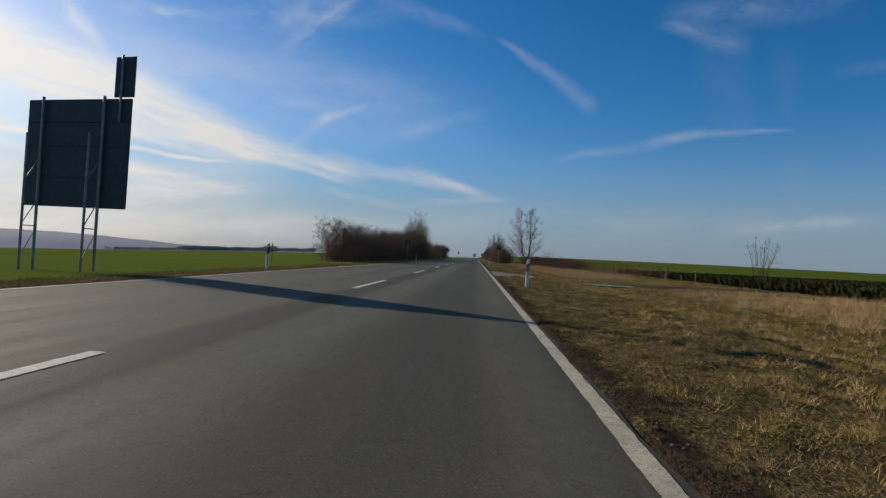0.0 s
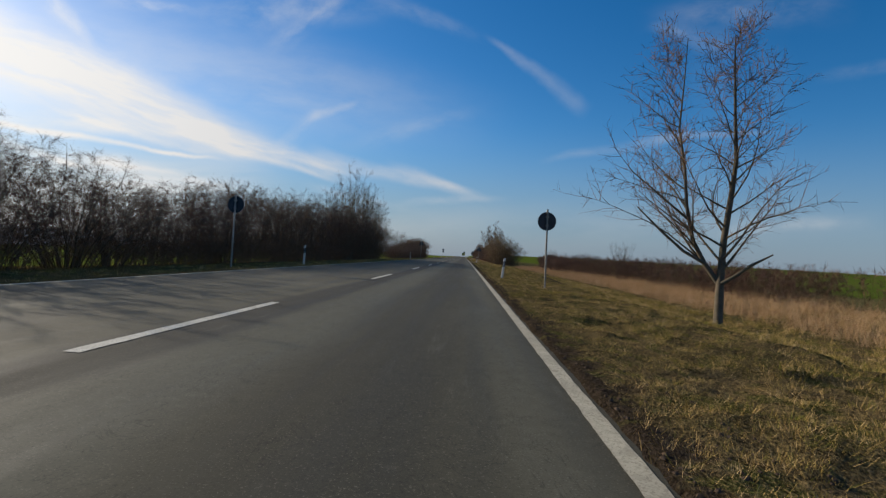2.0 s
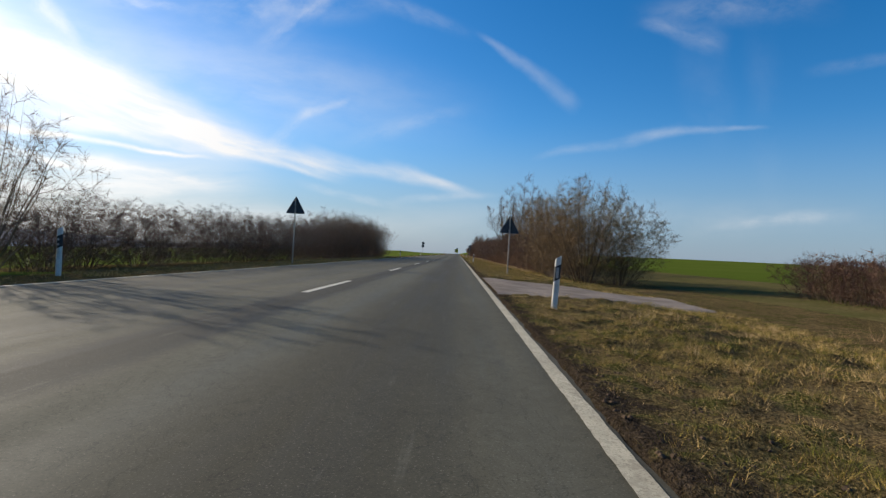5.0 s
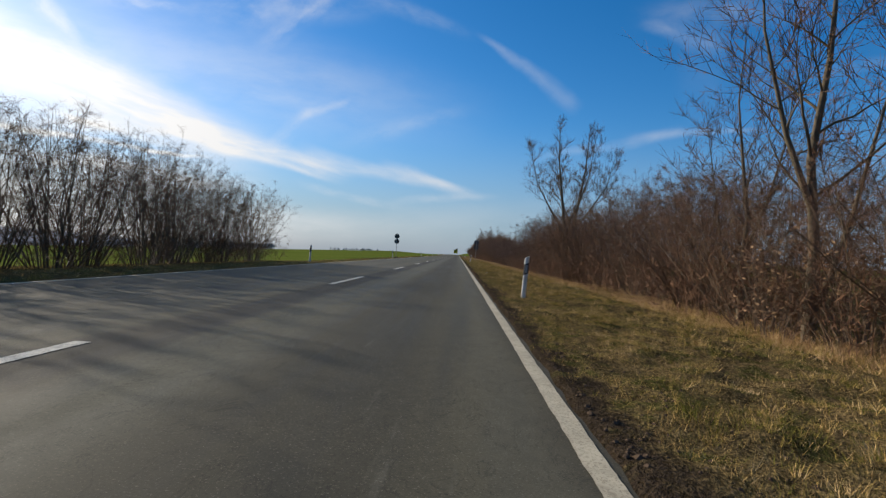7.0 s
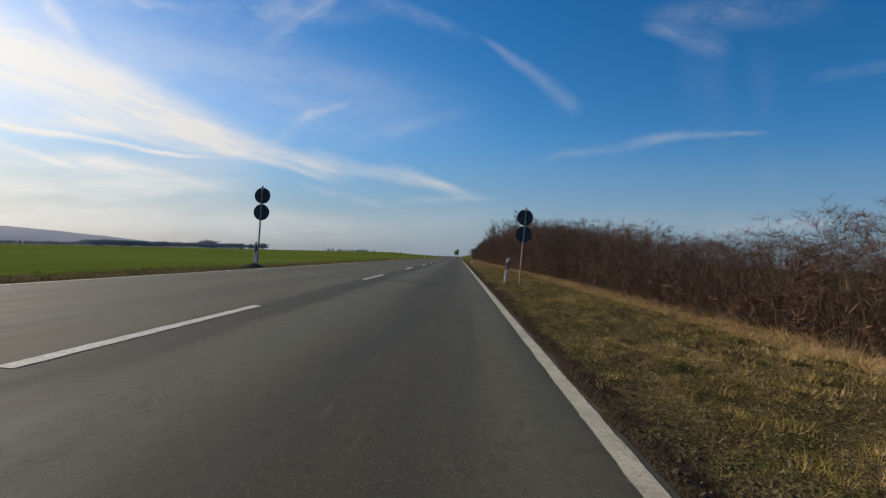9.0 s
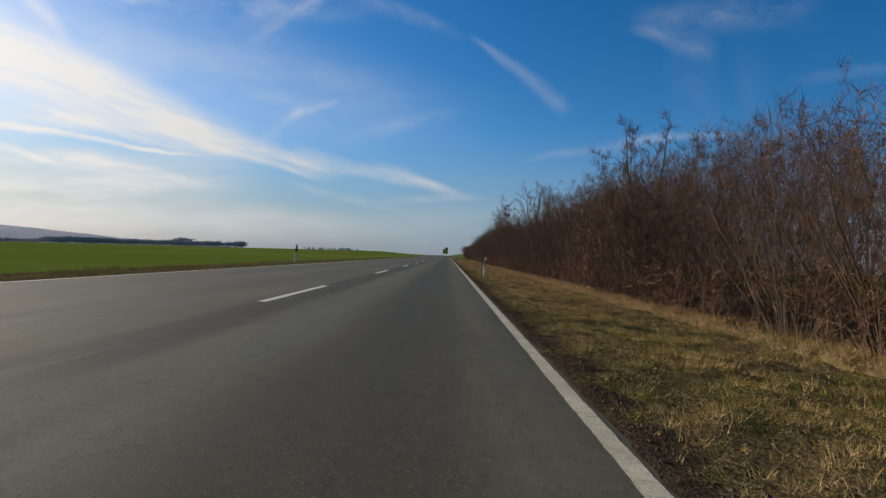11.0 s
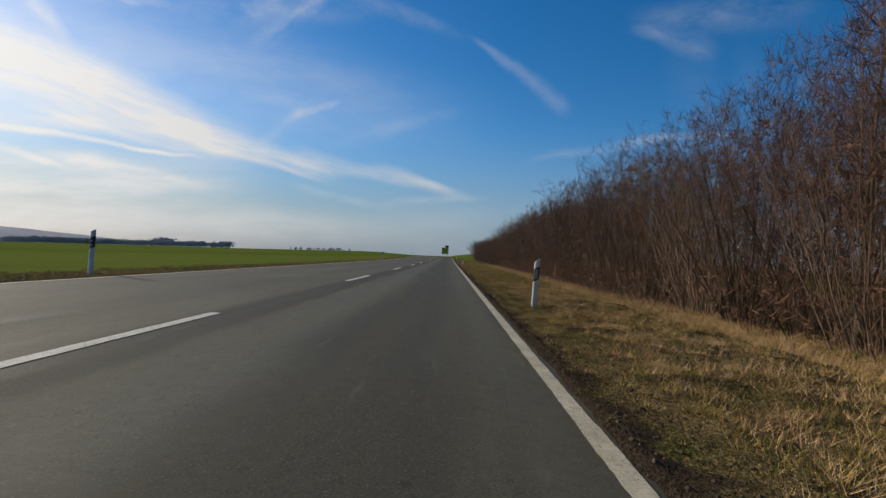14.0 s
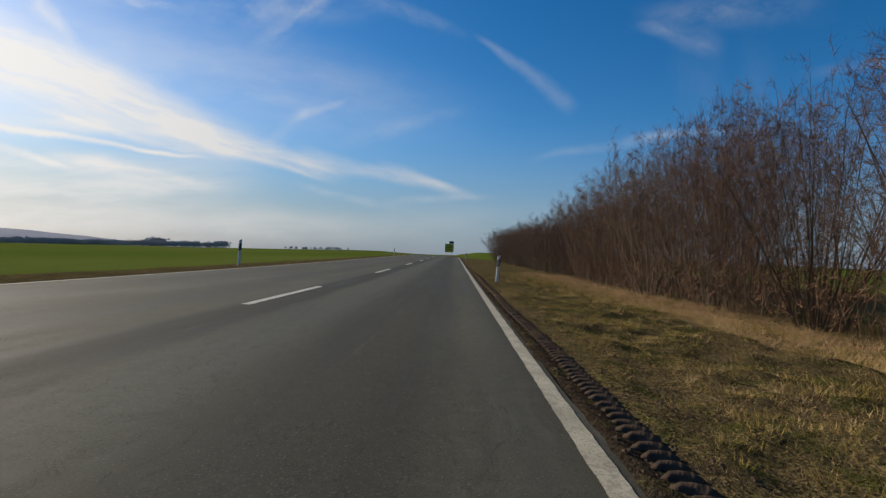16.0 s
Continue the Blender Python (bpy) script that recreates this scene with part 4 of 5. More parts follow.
# trees in the long hedge
def leader_tree(seed, label, leaders, reach, limbs, start, twigs=6):
    """A bare tree with a trunk that goes on as one or more leaders, limbs that arch out and up, and fine twigs."""
    rnd = random.Random(seed)
    wood, crown = Geo(), Geo()
    for line, r0 in leaders:
        pts = [Vector(p) for p in line]
        n = len(pts)
        wood.tube(pts, [r0 * (1 - 0.95 * i / (n - 1)) ** 1.05 for i in range(n)], 9)
        for i in range(limbs):
            s = start + (0.97 - start) * (i + rnd.random() * 0.8) / limbs
            q, dd = along(pts, s)
            a = i * 2.4 + rnd.uniform(-0.5, 0.5)
            d0 = (Vector((math.cos(a), math.sin(a), rnd.uniform(0.35, 0.95))).normalized() + dd * 0.25).normalized()
            ln = (reach * (1.12 - s) + 0.3) * rnd.uniform(0.6, 1.15)
            lp = path_of(rnd, q, d0, ln, 6, 0.12, 0.05)
            lr = max(0.008, r0 * 0.34 * (1.1 - s) * rnd.uniform(0.6, 1.2))
            wood.tube(lp, [lr * (1 - k / 6.6) for k in range(7)], 5)
            for _ in range(14):
                q2, d2 = along(lp, rnd.uniform(0.15, 1.0))
                bp = path_of(rnd, q2, sideways(rnd, d2, rnd.uniform(0.35, 0.75), 0.18), rnd.uniform(0.3, 0.9) * (0.45 + 0.28 * ln), 3, 0.12, 0.05)
                crown.tube(bp, [0.0075, 0.0055, 0.004, 0.002], 3)
                for _ in range(twigs):
                    q3, d3 = along(bp, rnd.uniform(0.1, 1.0))
                    crown.blade(q3, q3 + sideways(rnd, d3, rnd.uniform(0.25, 0.65), 0.14) * rnd.uniform(0.15, 0.45), rnd.uniform(0.0028, 0.0048), rnd)
    ob = tagged(new("tree"), label, "tree")
    part("trunk", wood, BARK, ob, smooth=True)
    part("crown", crown, TWIG, ob)
    return ob


OAK = leader_tree(141, "bare tree with open forking crown in the long hedge", [
    ([(0, 0, -0.2), (0.03, 0, 1.5), (0.0, 0.05, 3.0), (-0.12, 0.1, 4.4), (-0.05, 0.0, 5.9), (0.1, 0.1, 7.6)], 0.17),
    ([(0.0, 0.0, 2.9), (0.5, 0.2, 3.9), (0.95, 0.4, 5.0), (1.15, 0.5, 6.9)], 0.085),
    ([(0.0, 0.0, 3.0), (-0.6, -0.1, 3.9), (-1.15, -0.25, 5.0), (-1.35, -0.2, 6.8)], 0.085),
    ([(0.0, 0.0, 3.3), (0.15, -0.6, 4.3), (0.3, -1.0, 5.4), (0.3, -1.1, 6.9)], 0.075)], 2.5, 10, 0.42)
ASH = leader_tree(143, "tall slim bare ash with arching limbs in the long hedge", [
    ([(0, 0, -0.2), (0.05, 0, 1.6), (-0.08, 0.05, 3.2), (0.15, 0.0, 5.0), (0.35, 0.1, 7.0), (0.25, 0.0, 9.6)], 0.115),
    ([(0.0, 0, 2.2), (-0.55, 0.1, 3.6), (-1.0, 0.2, 5.4), (-1.25, 0.2, 8.2)], 0.065),
    ([(0.1, 0, 0.4), (0.65, -0.1, 2.2), (1.05, -0.3, 4.4), (1.55, -0.4, 7.4)], 0.060)], 3.1, 19, 0.24, 7)
TWIN = leader_tree(151, "large bare ash tree with two moss-tinged trunks", [
    ([(-0.24, 0, -0.2), (-0.25, 0, 1.7), (-0.30, 0.05, 3.4), (-0.60, 0.1, 5.2), (-0.95, 0.1, 7.4), (-1.1, 0.1, 10.4)], 0.19),
    ([(0.24, 0.1, -0.2), (0.25, 0.1, 1.7), (0.32, 0.0, 3.4), (0.60, -0.1, 5.2), (1.0, -0.1, 7.4), (1.25, 0.0, 10.2)], 0.18),
    ([(-0.30, 0, 3.0), (-1.2, 0.4, 4.4), (-2.1, 0.7, 6.0), (-2.7, 0.9, 8.6)], 0.075),
    ([(0.32, 0, 3.1), (1.2, -0.4, 4.5), (2.2, -0.7, 6.1), (2.8, -0.9, 8.6)], 0.075),
    ([(0.30, 0, 3.3), (0.3, 1.1, 4.8), (0.35, 1.9, 6.4), (0.3, 2.3, 9.0)], 0.07),
    ([(-0.30, 0, 3.3), (-0.2, -1.1, 4.8), (-0.2, -1.9, 6.4), (-0.1, -2.3, 9.0)], 0.07)], 2.1, 17, 0.34, 9)
plant(ASH, 9.0, 162.5, 0.2, 1.0)
plant(ASH, 9.5, 165.6, 2.4, 0.74)
plant(ASH, 9.7, 158.6, 4.1, 0.92)
plant(TWIN, 9.6, 185.6, 0.45, 0.97)
plant(OAK, 9.8, 284.0, 0.3, 1.0)
plant(TWIN, 10.3, 262.6, 2.6, 0.72)


# tall slim trees further along it
for x, y, turn, size in ((9.5, 303.6, 0.9, 0.86), (9.7, 306.3, 3.4, 0.92), (9.6, 309.4, 5.2, 0.80), (9.6, 312.6, 2.1, 0.96), (9.8, 295.5, 1.4, 0.64), (10.1, 316.5, 4.4, 0.80)):
    plant(ASH, x, y, turn, size)
plant(OAK, 10.4, 222.5, 4.0, 0.42)


# ---- roadside furniture ----
def delineator(lean, turn, dots):
    """White marker post: body > black band > reflector."""
    ob = tagged(new("delineator_post"), "white plastic marker post with black band on the verge", "marker post", "marker posts along the road")
    n = 10
    prof = [(0.055 * math.cos(a) * 1.05, 0.042 * math.sin(a)) for a in (2 * math.pi * k / n + 0.3 for k in range(n))]

    def column(z0, z1, grow, slope0=0.0, slope1=0.0):
        g_ = Geo()
        for z, sl in ((z0, slope0), (z1, slope1)):
            for x, y in prof:
                g_.v.append((x * grow, y * grow, z + x * sl))
        for k in range(n):
            g_.f.append((k, (k + 1) % n, n + (k + 1) % n, n + k))
        g_.f += [tuple(range(n - 1, -1, -1)), tuple(range(n, 2 * n))]
        return g_
    part("body", column(-0.2, 0.95, 0.95, 0.0, 0.55), WHITE, ob)
    part("black_band", column(0.56, 0.81, 0.98, 0.55, 0.55), BLACK, ob)
    g_ = Geo()
    if dots:
        for zc in (0.63, 0.73):
            c = len(g_.v)
            for k in range(12):
                a = 2 * math.pi * k / 12
                g_.v.append((0.024 * math.cos(a), -0.047, zc + 0.024 * math.sin(a)))
            g_.f.append(tuple(range(c, c + 12)))
    else:
        g_.box((-0.022, -0.047, 0.595), (0.022, -0.040, 0.775))
    part("reflector", g_, REFLECT, ob)
    return ob


def post_at(proto, x, y, lean, turn):
    c = proto if proto.name not in used else copy_thing(proto, Matrix.Identity(4))
    used.add(proto.name)
    c.matrix_world = Matrix.Translation((x, y, ground_z(x, y))) @ pose(0, 0, 0, 0, lean, turn)


POST_R, POST_L = delineator(0, 0, False), delineator(0, 0, True)
rnd = random.Random(5)
LEANS = (1.5, 3.0, 1.0, 5.0, 2.0, 2.5, 4.0, 2.0, 1.0, 2.0, 1.0)
POSTS_R = (-85.5, -35.5, 14.85, 65.0, 116.8, 165.2, 217.0, 266.34, 317.2, 369.0, 420.0)
POSTS_L = (-82.5, -32.5, 17.1, 67.5, 118.2, 183.2, 218.6, 268.9, 318.6, 369.5, 420.0)
for lean, y, y_far in zip(LEANS, POSTS_R, POSTS_L):
    post_at(POST_R, 4.42, y, lean, rnd.uniform(-8, 8))
    post_at(POST_L, (-5.6 if y_far == 183.2 else -5.25) + rnd.uniform(-0.06, 0.06), y_far, rnd.uniform(-2, 2), rnd.uniform(-8, 8))

# slim yellow marker at the field's edge
marker = tagged(new("marker_post"), "slim yellow marker post with dark plate at the field edge", "marker post")
g = Geo()
g.tube([Vector((0, 0, -0.3)), Vector((0, 0, 1.30)), Vector((0, 0, 1.36))], [0.055, 0.055, 0.02], 10, True)
part("shaft", g, MARKER_YELLOW, marker)
g = Geo()
g.box((-0.04, -0.064, 0.82), (0.04, -0.056, 1.0))
part("plate", g, BLACK, marker, "small dark plate")
marker.location = (-11.2, 32.5, ground_z(-11.2, 32.5))


def pole(ob, top, r=0.03):
    g_ = Geo()
    g_.tube([Vector((0, 0, -0.3)), Vector((0, 0, top))], [r, r], 12, True)
    part("pole", g_, STEEL, ob, smooth=False)
    g_ = Geo()
    g_.tube([Vector((0, 0, top)), Vector((0, 0, top + 0.025))], [r * 1.15, r * 0.9], 12, True)
    part("pole_cap", g_, BLACK, ob)


def plate(ob, z, outline, face):
    """A sheet-metal plate with a folded rim, seen from behind, fixed by two clamps."""
    n = len(outline)
    g_ = Geo()
    for y, f in ((0.036, 1.0), (0.055, 1.0), (0.055, 0.94), (0.046, 0.94)):
        g_.v += [(x * f, y, z + zz * f) for x, zz in outline]
    g_.v = [Vector((x, 0.036 + 0.055 - y, zz)) for x, y, zz in g_.v]
    for r in range(3):
        for k in range(n):
            g_.f.append((r * n + k, r * n + (k + 1) % n, (r + 1) * n + (k + 1) % n, (r + 1) * n + k))
    g_.f.append(tuple(3 * n + k for k in range(n)))
    part("plate", g_, BACKING, ob, "dark grey back of the plate")
    g_ = Geo()
    g_.v = [(x, 0.058, z + zz) for x, zz in outline]
    g_.f = [tuple(range(n))]
    part("face", g_, face, ob)
    for dz in (-0.14, 0.14):
        g_ = Geo()
        g_.box((-0.05, -0.034, z + dz - 0.014), (0.05, 0.046, z + dz + 0.014))
        part("clamp", g_, STEEL, ob)


ROUND = [(0.30 * math.cos(2 * math.pi * k / 36), 0.30 * math.sin(2 * math.pi * k / 36)) for k in range(36)]


def triangle(s):
    pts = []
    for k, a0 in enumerate((90, 210, 330)):
        cx_, cz_ = (s * 0.50) * math.cos(radians(a0)), (s * 0.50) * math.sin(radians(a0))
        for j in (-50, -25, 0, 25, 50):
            pts.append((cx_ + 0.05 * math.cos(radians(a0 + j)), cz_ + 0.05 * math.sin(radians(a0 + j))))
    return pts


def sign(x, y, plates, top, label, turn=0.0, lean=0.0):
    ob = tagged(new("road_sign"), label, "road sign", "road signs")
    pole(ob, top)
    for z, outline, face in plates:
        plate(ob, z, outline, face)
    ob.matrix_world = Matrix.Translation((x, y, ground_z(x, y))) @ pose(0, 0, 0, 0, lean, turn)
    return ob


TRI = triangle(0.9)
sign(5.36, 58.65, [(2.24, ROUND, SIGN_FACE)], 2.60, "round traffic sign on a steel pole, seen from behind", 4, -1.5)
sign(-5.5, 59.85, [(2.22, ROUND, SIGN_FACE)], 2.56, "round traffic sign before the hedge, seen from behind", -3)
sign(5.05, 132.0, [(2.28, TRI, SIGN_FACE)], 2.76, "triangular traffic sign beside the willow bush, seen from behind", 3)
sign(-4.95, 132.0, [(2.62, TRI, SIGN_FACE)], 3.10, "triangular traffic sign before the hedge, seen from behind", -3)
sign(-4.75, 217.4, [(2.68, ROUND, SIGN_FACE), (2.06, ROUND, SIGN_FACE)], 3.02, "two round traffic signs on one pole before the field", -3)
sign(5.0, 217.5, [(2.52, ROUND, SIGN_FACE), (1.90, ROUND, SIGN_FACE)], 2.86, "two round traffic signs on one pole beside the hedge", 3, 1.5)


def slab(lo, hi, mat, parent, name, label="", width=0.012):
    g_ = Geo()
    g_.box(lo, hi)
    return part(name, bevelled(g_, name, mat, width), mat, parent, label)


# large direction board, seen from behind
board = tagged(new("direction_board"), "large direction board on four steel legs, seen from its dark back", "road sign", "road signs")
BX, BY = -8.97, 11.93
bz = ground_z(BX, BY)
panel = slab((-1.84, 0.0, 1.60 - bz), (1.84, 0.05, 4.73 - bz), BACKING, board, "panel", "dark grey ribbed back", 0.02)
for z in (2.45, 3.35, 4.05):
    slab((-1.80, -0.022, z - bz), (1.80, -0.001, z - bz + 0.035), BACKING, panel, "seam", width=0.004)
slab((1.20, 0.0, 4.77 - bz), (1.88, 0.05, 5.92 - bz), BACKING, board, "upper_panel", "narrow dark panel above", 0.015)
for x in (-1.22, 0.96):
    g = Geo()
    g.tube([Vector((x, -0.06, -0.3)), Vector((x, -0.06, 4.79 - bz))], [0.04, 0.04], 10, True)
    part("leg", g, STEEL, board)
    g = Geo()
    g.tube([Vector((x, -0.46, -0.4)), Vector((x, -0.46, 3.65 - bz))], [0.034, 0.034], 10, True)
    part("rear_leg", g, STEEL, board)
    for z0, z1 in ((1.0, 1.0), (0.1, 0.9), (1.05, 1.75), (2.3, 3.0), (3.6, 3.6)):
        g = Geo()
        g.tube([Vector((x, -0.06, z1 - bz)), Vector((x, -0.46, z0 - bz))], [0.014, 0.014], 8, True)
        part("brace", g, STEEL, board)
g = Geo()
g.tube([Vector((1.50, -0.05, 4.05 - bz)), Vector((1.50, -0.05, 5.95 - bz))], [0.03, 0.03], 10, True)
part("upper_post", g, STEEL, board)
board.matrix_world = Matrix.Translation((BX, BY, bz)) @ pose(0, 0, 0, 0, 0, -9.9)

# yellow direction board behind the brow
far_board = tagged(new("direction_board"), "yellow direction board on two posts beyond the brow of the road", "road sign", "road signs")
fz = ground_z(1.2, 500)
slab((-1.25, 0, 1.5 - fz), (1.25, 0.06, 3.9 - fz), YELLOW, far_board, "panel", "yellow sheet")
slab((-0.1, 0, 3.95 - fz), (1.2, 0.06, 4.7 - fz), BACKING, far_board, "upper_panel", "small dark panel")
for z in (2.2, 2.8, 3.3):
    slab((-0.9, -0.012, z - fz), (0.75, -0.002, z - fz + 0.14), BLACK, far_board, "lettering_bar", width=0.002)
for x in (-0.8, 0.8):
    g = Geo()
    g.tube([Vector((x, 0.12, -0.3)), Vector((x, 0.12, 3.9 - fz))], [0.05, 0.05], 8, True)
    part("leg", g, STEEL, far_board)
far_board.matrix_world = Matrix.Translation((1.2, 500, fz))

# old fence posts at the edge of the field
for i, (x, y, h) in enumerate(((16.5, 36.4, 1.22), (17.5, 36.2, 0.55), (18.5, 36.2, 1.05), (13.5, 38.6, 1.25), (20.2, 47.0, 1.05), (21.4, 51.5, 1.3), (21.9, 55.0, 1.05), (23.0, 60.0, 1.2))):
    ob = tagged(new("fence_post"), "thin weathered wooden fence post in the rough grass", "fence post", "old fence posts")
    g = Geo()
    g.tube([Vector((0, 0, -0.3)), Vector((0.02, 0, h * 0.5)), Vector((0.01, 0.02, h))], [0.028, 0.026, 0.022], 7, True)
    part("shaft", g, FENCE_WOOD, ob)
    ob.location = (x, y, ground_z(x, y))

# ---- tyre track pressed into the soft edge ----
tyre = tagged(new("tyre_track"), "ribbed tractor tyre print in the muddy road edge", "tyre track")
g = Geo()
ARC = [(-0.11, -0.03), (-0.06, 0.0), (0.0, 0.015), (0.06, 0.012), (0.11, -0.01)]
for k, (x, y) in enumerate(ARC):
    for oy, oz in ((-0.036, -0.05), (-0.022, 0.018), (0.004, 0.034), (0.022, 0.014), (0.036, -0.05)):
        end = 0.55 if k in (0, 4) else 1.0
        g.v.append(Vector((x, y + oy * end, oz * (0.5 if k in (0, 4) and oz > 0 else 1))))
for k in range(4):
    for j in range(4):
        i = k * 5 + j
        g.f.append((i, i + 1, i + 6, i + 5))
g.f += [(4, 3, 2, 1, 0), (20, 21, 22, 23, 24)]
lug_mesh = g.data("tread_lug", MUD, True)
for k in range(290):
    y = 340 + 0.12 * k
    ob = new("tread_lug", lug_mesh)
    ob.parent = tyre
    x = 3.87 + 0.02 * math.sin(y * 0.8)
    ob.location = (x, y, ground_z(x, y) + 0.012 + 0.008 * noise.noise(Vector((y * 2, 0, 0))))
    ob.rotation_euler = (0, 0, -0.25 + random.Random(k).uniform(-0.12, 0.12))
    ob.scale = (0.78 + 0.1 * random.Random(k + 300).random(), 1.15, random.Random(k + 900).uniform(0.7, 1.1))


# ---- grass ----
def clumps(x, y, cell, seed):
    """Smooth random values between 0 and 1 over the plane."""
    table = np.random.default_rng(seed + 77).random((257, 257))
    u, v = x / cell, y / cell
    i, j = np.floor(u).astype(int), np.floor(v).astype(int)
    f, g_ = u - i, v - j
    f, g_ = f * f * (3 - 2 * f), g_ * g_ * (3 - 2 * g_)
    i, j = i % 256, j % 256
    return (table[i, j] * (1 - f) + table[i + 1, j] * f) * (1 - g_) + (table[i, j + 1] * (1 - f) + table[i + 1, j + 1] * f) * g_


def mound(x, y):
    """Height of the tussocks and lumps above the plain ground."""
    grow = np.clip((x - 3.85) / 0.6, 0, 1)
    lumps = 0.030 * clumps(x, y, 0.13, 3) + 0.03 * clumps(x, y, 0.3, 8)
    tuss = 0.085 * clumps(x, y, 0.24, 1) ** 1.5 + 0.055 * clumps(x, y, 0.62, 2)
    z = lumps * (1 - grow) + (tuss - 0.02) * grow
    rut = np.exp(-((x - 3.80) / 0.05) ** 2) * np.clip((y - 312) / 6, 0, 1) * np.clip((338 - y) / 2, 0, 1)
    soft = np.exp(-((x - 3.87) / 0.15) ** 2) * np.clip((y - 336) / 1, 0, 1)
    return np.where(x < 7.6, (z + 0.012) * (1 - 0.85 * soft) - 0.045 * rut, 0.02)


def grass(name, mat, x0, x1, y0, y1, tufts, blades, height, width, seed, label, keep=None, lean=0.9, size=0.05):
    """Tufts of grass over a strip, all in one mesh."""
    rg = np.random.default_rng(seed)
    m = int((x1 - x0) * (y1 - y0) * tufts)
    tx, ty = rg.uniform(x0, x1, m), rg.uniform(y0, y1, m)
    lush = clumps(tx, ty, 0.24, 1) * 0.55 + clumps(tx, ty, 0.62, 2) * 0.25 + clumps(tx, ty, 0.95, seed + 9) * 0.20
    ok = rg.random(m) < np.clip((lush - 0.24) * 3.4, 0.10, 1.0)
    if keep is not None:
        ok &= keep(tx, ty, rg)
    tx, ty, lush = tx[ok], ty[ok], lush[ok]
    tz = np.array([ground_z(a, b) for a, b in zip(tx, ty)]) - 0.01
    if x0 > 3 and x1 < 10:
        tz = tz + mound(tx, ty)
    tall = rg.uniform(*height, len(tx)) * (0.35 + 1.3 * lush)
    tx, ty, tz, tall = (np.repeat(q, blades) for q in (tx, ty, tz, tall))
    n = len(tx)
    a, t = rg.uniform(0, 2 * np.pi, n), rg.uniform(0, 2 * np.pi, n)
    rr = np.abs(rg.normal(0, size, n))
    x, y = tx + rr * np.cos(t), ty + rr * np.sin(t)
    h = tall * rg.uniform(0.5, 1.15, n)
    ln = rg.uniform(0.2, lean, n) * h
    t = t + rg.normal(0, 0.7, n)
    w = rg.uniform(*width, n)
    v = np.empty((n, 3, 3))
    for i, s in enumerate((-1, 1)):
        v[:, i] = np.c_[x + s * w * np.cos(a), y + s * w * np.sin(a), tz]
    v[:, 2] = np.c_[x + ln * np.cos(t), y + ln * np.sin(t), tz + h]
    me = bpy.data.meshes.new(name)
    me.vertices.add(3 * n)
    me.vertices.foreach_set("co", v.ravel())
    me.loops.add(3 * n)
    me.loops.foreach_set("vertex_index", np.arange(3 * n, dtype=np.int32))
    me.polygons.add(n)
    me.polygons.foreach_set("loop_start", np.arange(0, 3 * n, 3, dtype=np.int32))
    me.materials.append(mat)
    me.update(calc_edges=True)
    return tagged(new(name, me), label, "grass", kind="stuff")


def off_track(x, y, rg):
    lo, hi = 24.0 + 0.71 * (x - 3.7), 32.7 - 1.16 * (x - 3.7)
    first = ((y > lo) & (y < hi) & (x < 6.3 + rg.normal(0, 0.2, len(x)))) | ((y > 19.3) & (y < 39.0) & (x < np.interp(y, *APRON) + rg.normal(0, 0.12, len(x))))
    side = (y > 119.4 + 0.34 * (x - 3.7)) & (y < 128.4 - 0.47 * (x - 3.7)) & (x < 9.5)
    rut = (x > 7.0) & (x < 27) & (np.abs(y - 27.6 - 0.05 * (x - 10)) < 1.65 + rg.normal(0, 0.25, len(x)))
    pond = ((x - 10.1) / 2.1) ** 2 + ((y - 27.3) / 1.3) ** 2 < 1
    bare = x < 3.93 + 0.22 * np.sin(y * 0.9) * np.sin(y * 0.37) + rg.normal(0, 0.15, len(x))
    strip = (y > 64) & (y < 92) & (np.abs(x - 7.5 - 0.85 * np.clip((y - 67) / 13, 0, 1)) < 0.42 + rg.normal(0, 0.12, len(x)))
    return ~(first | side | rut | pond | bare | strip)


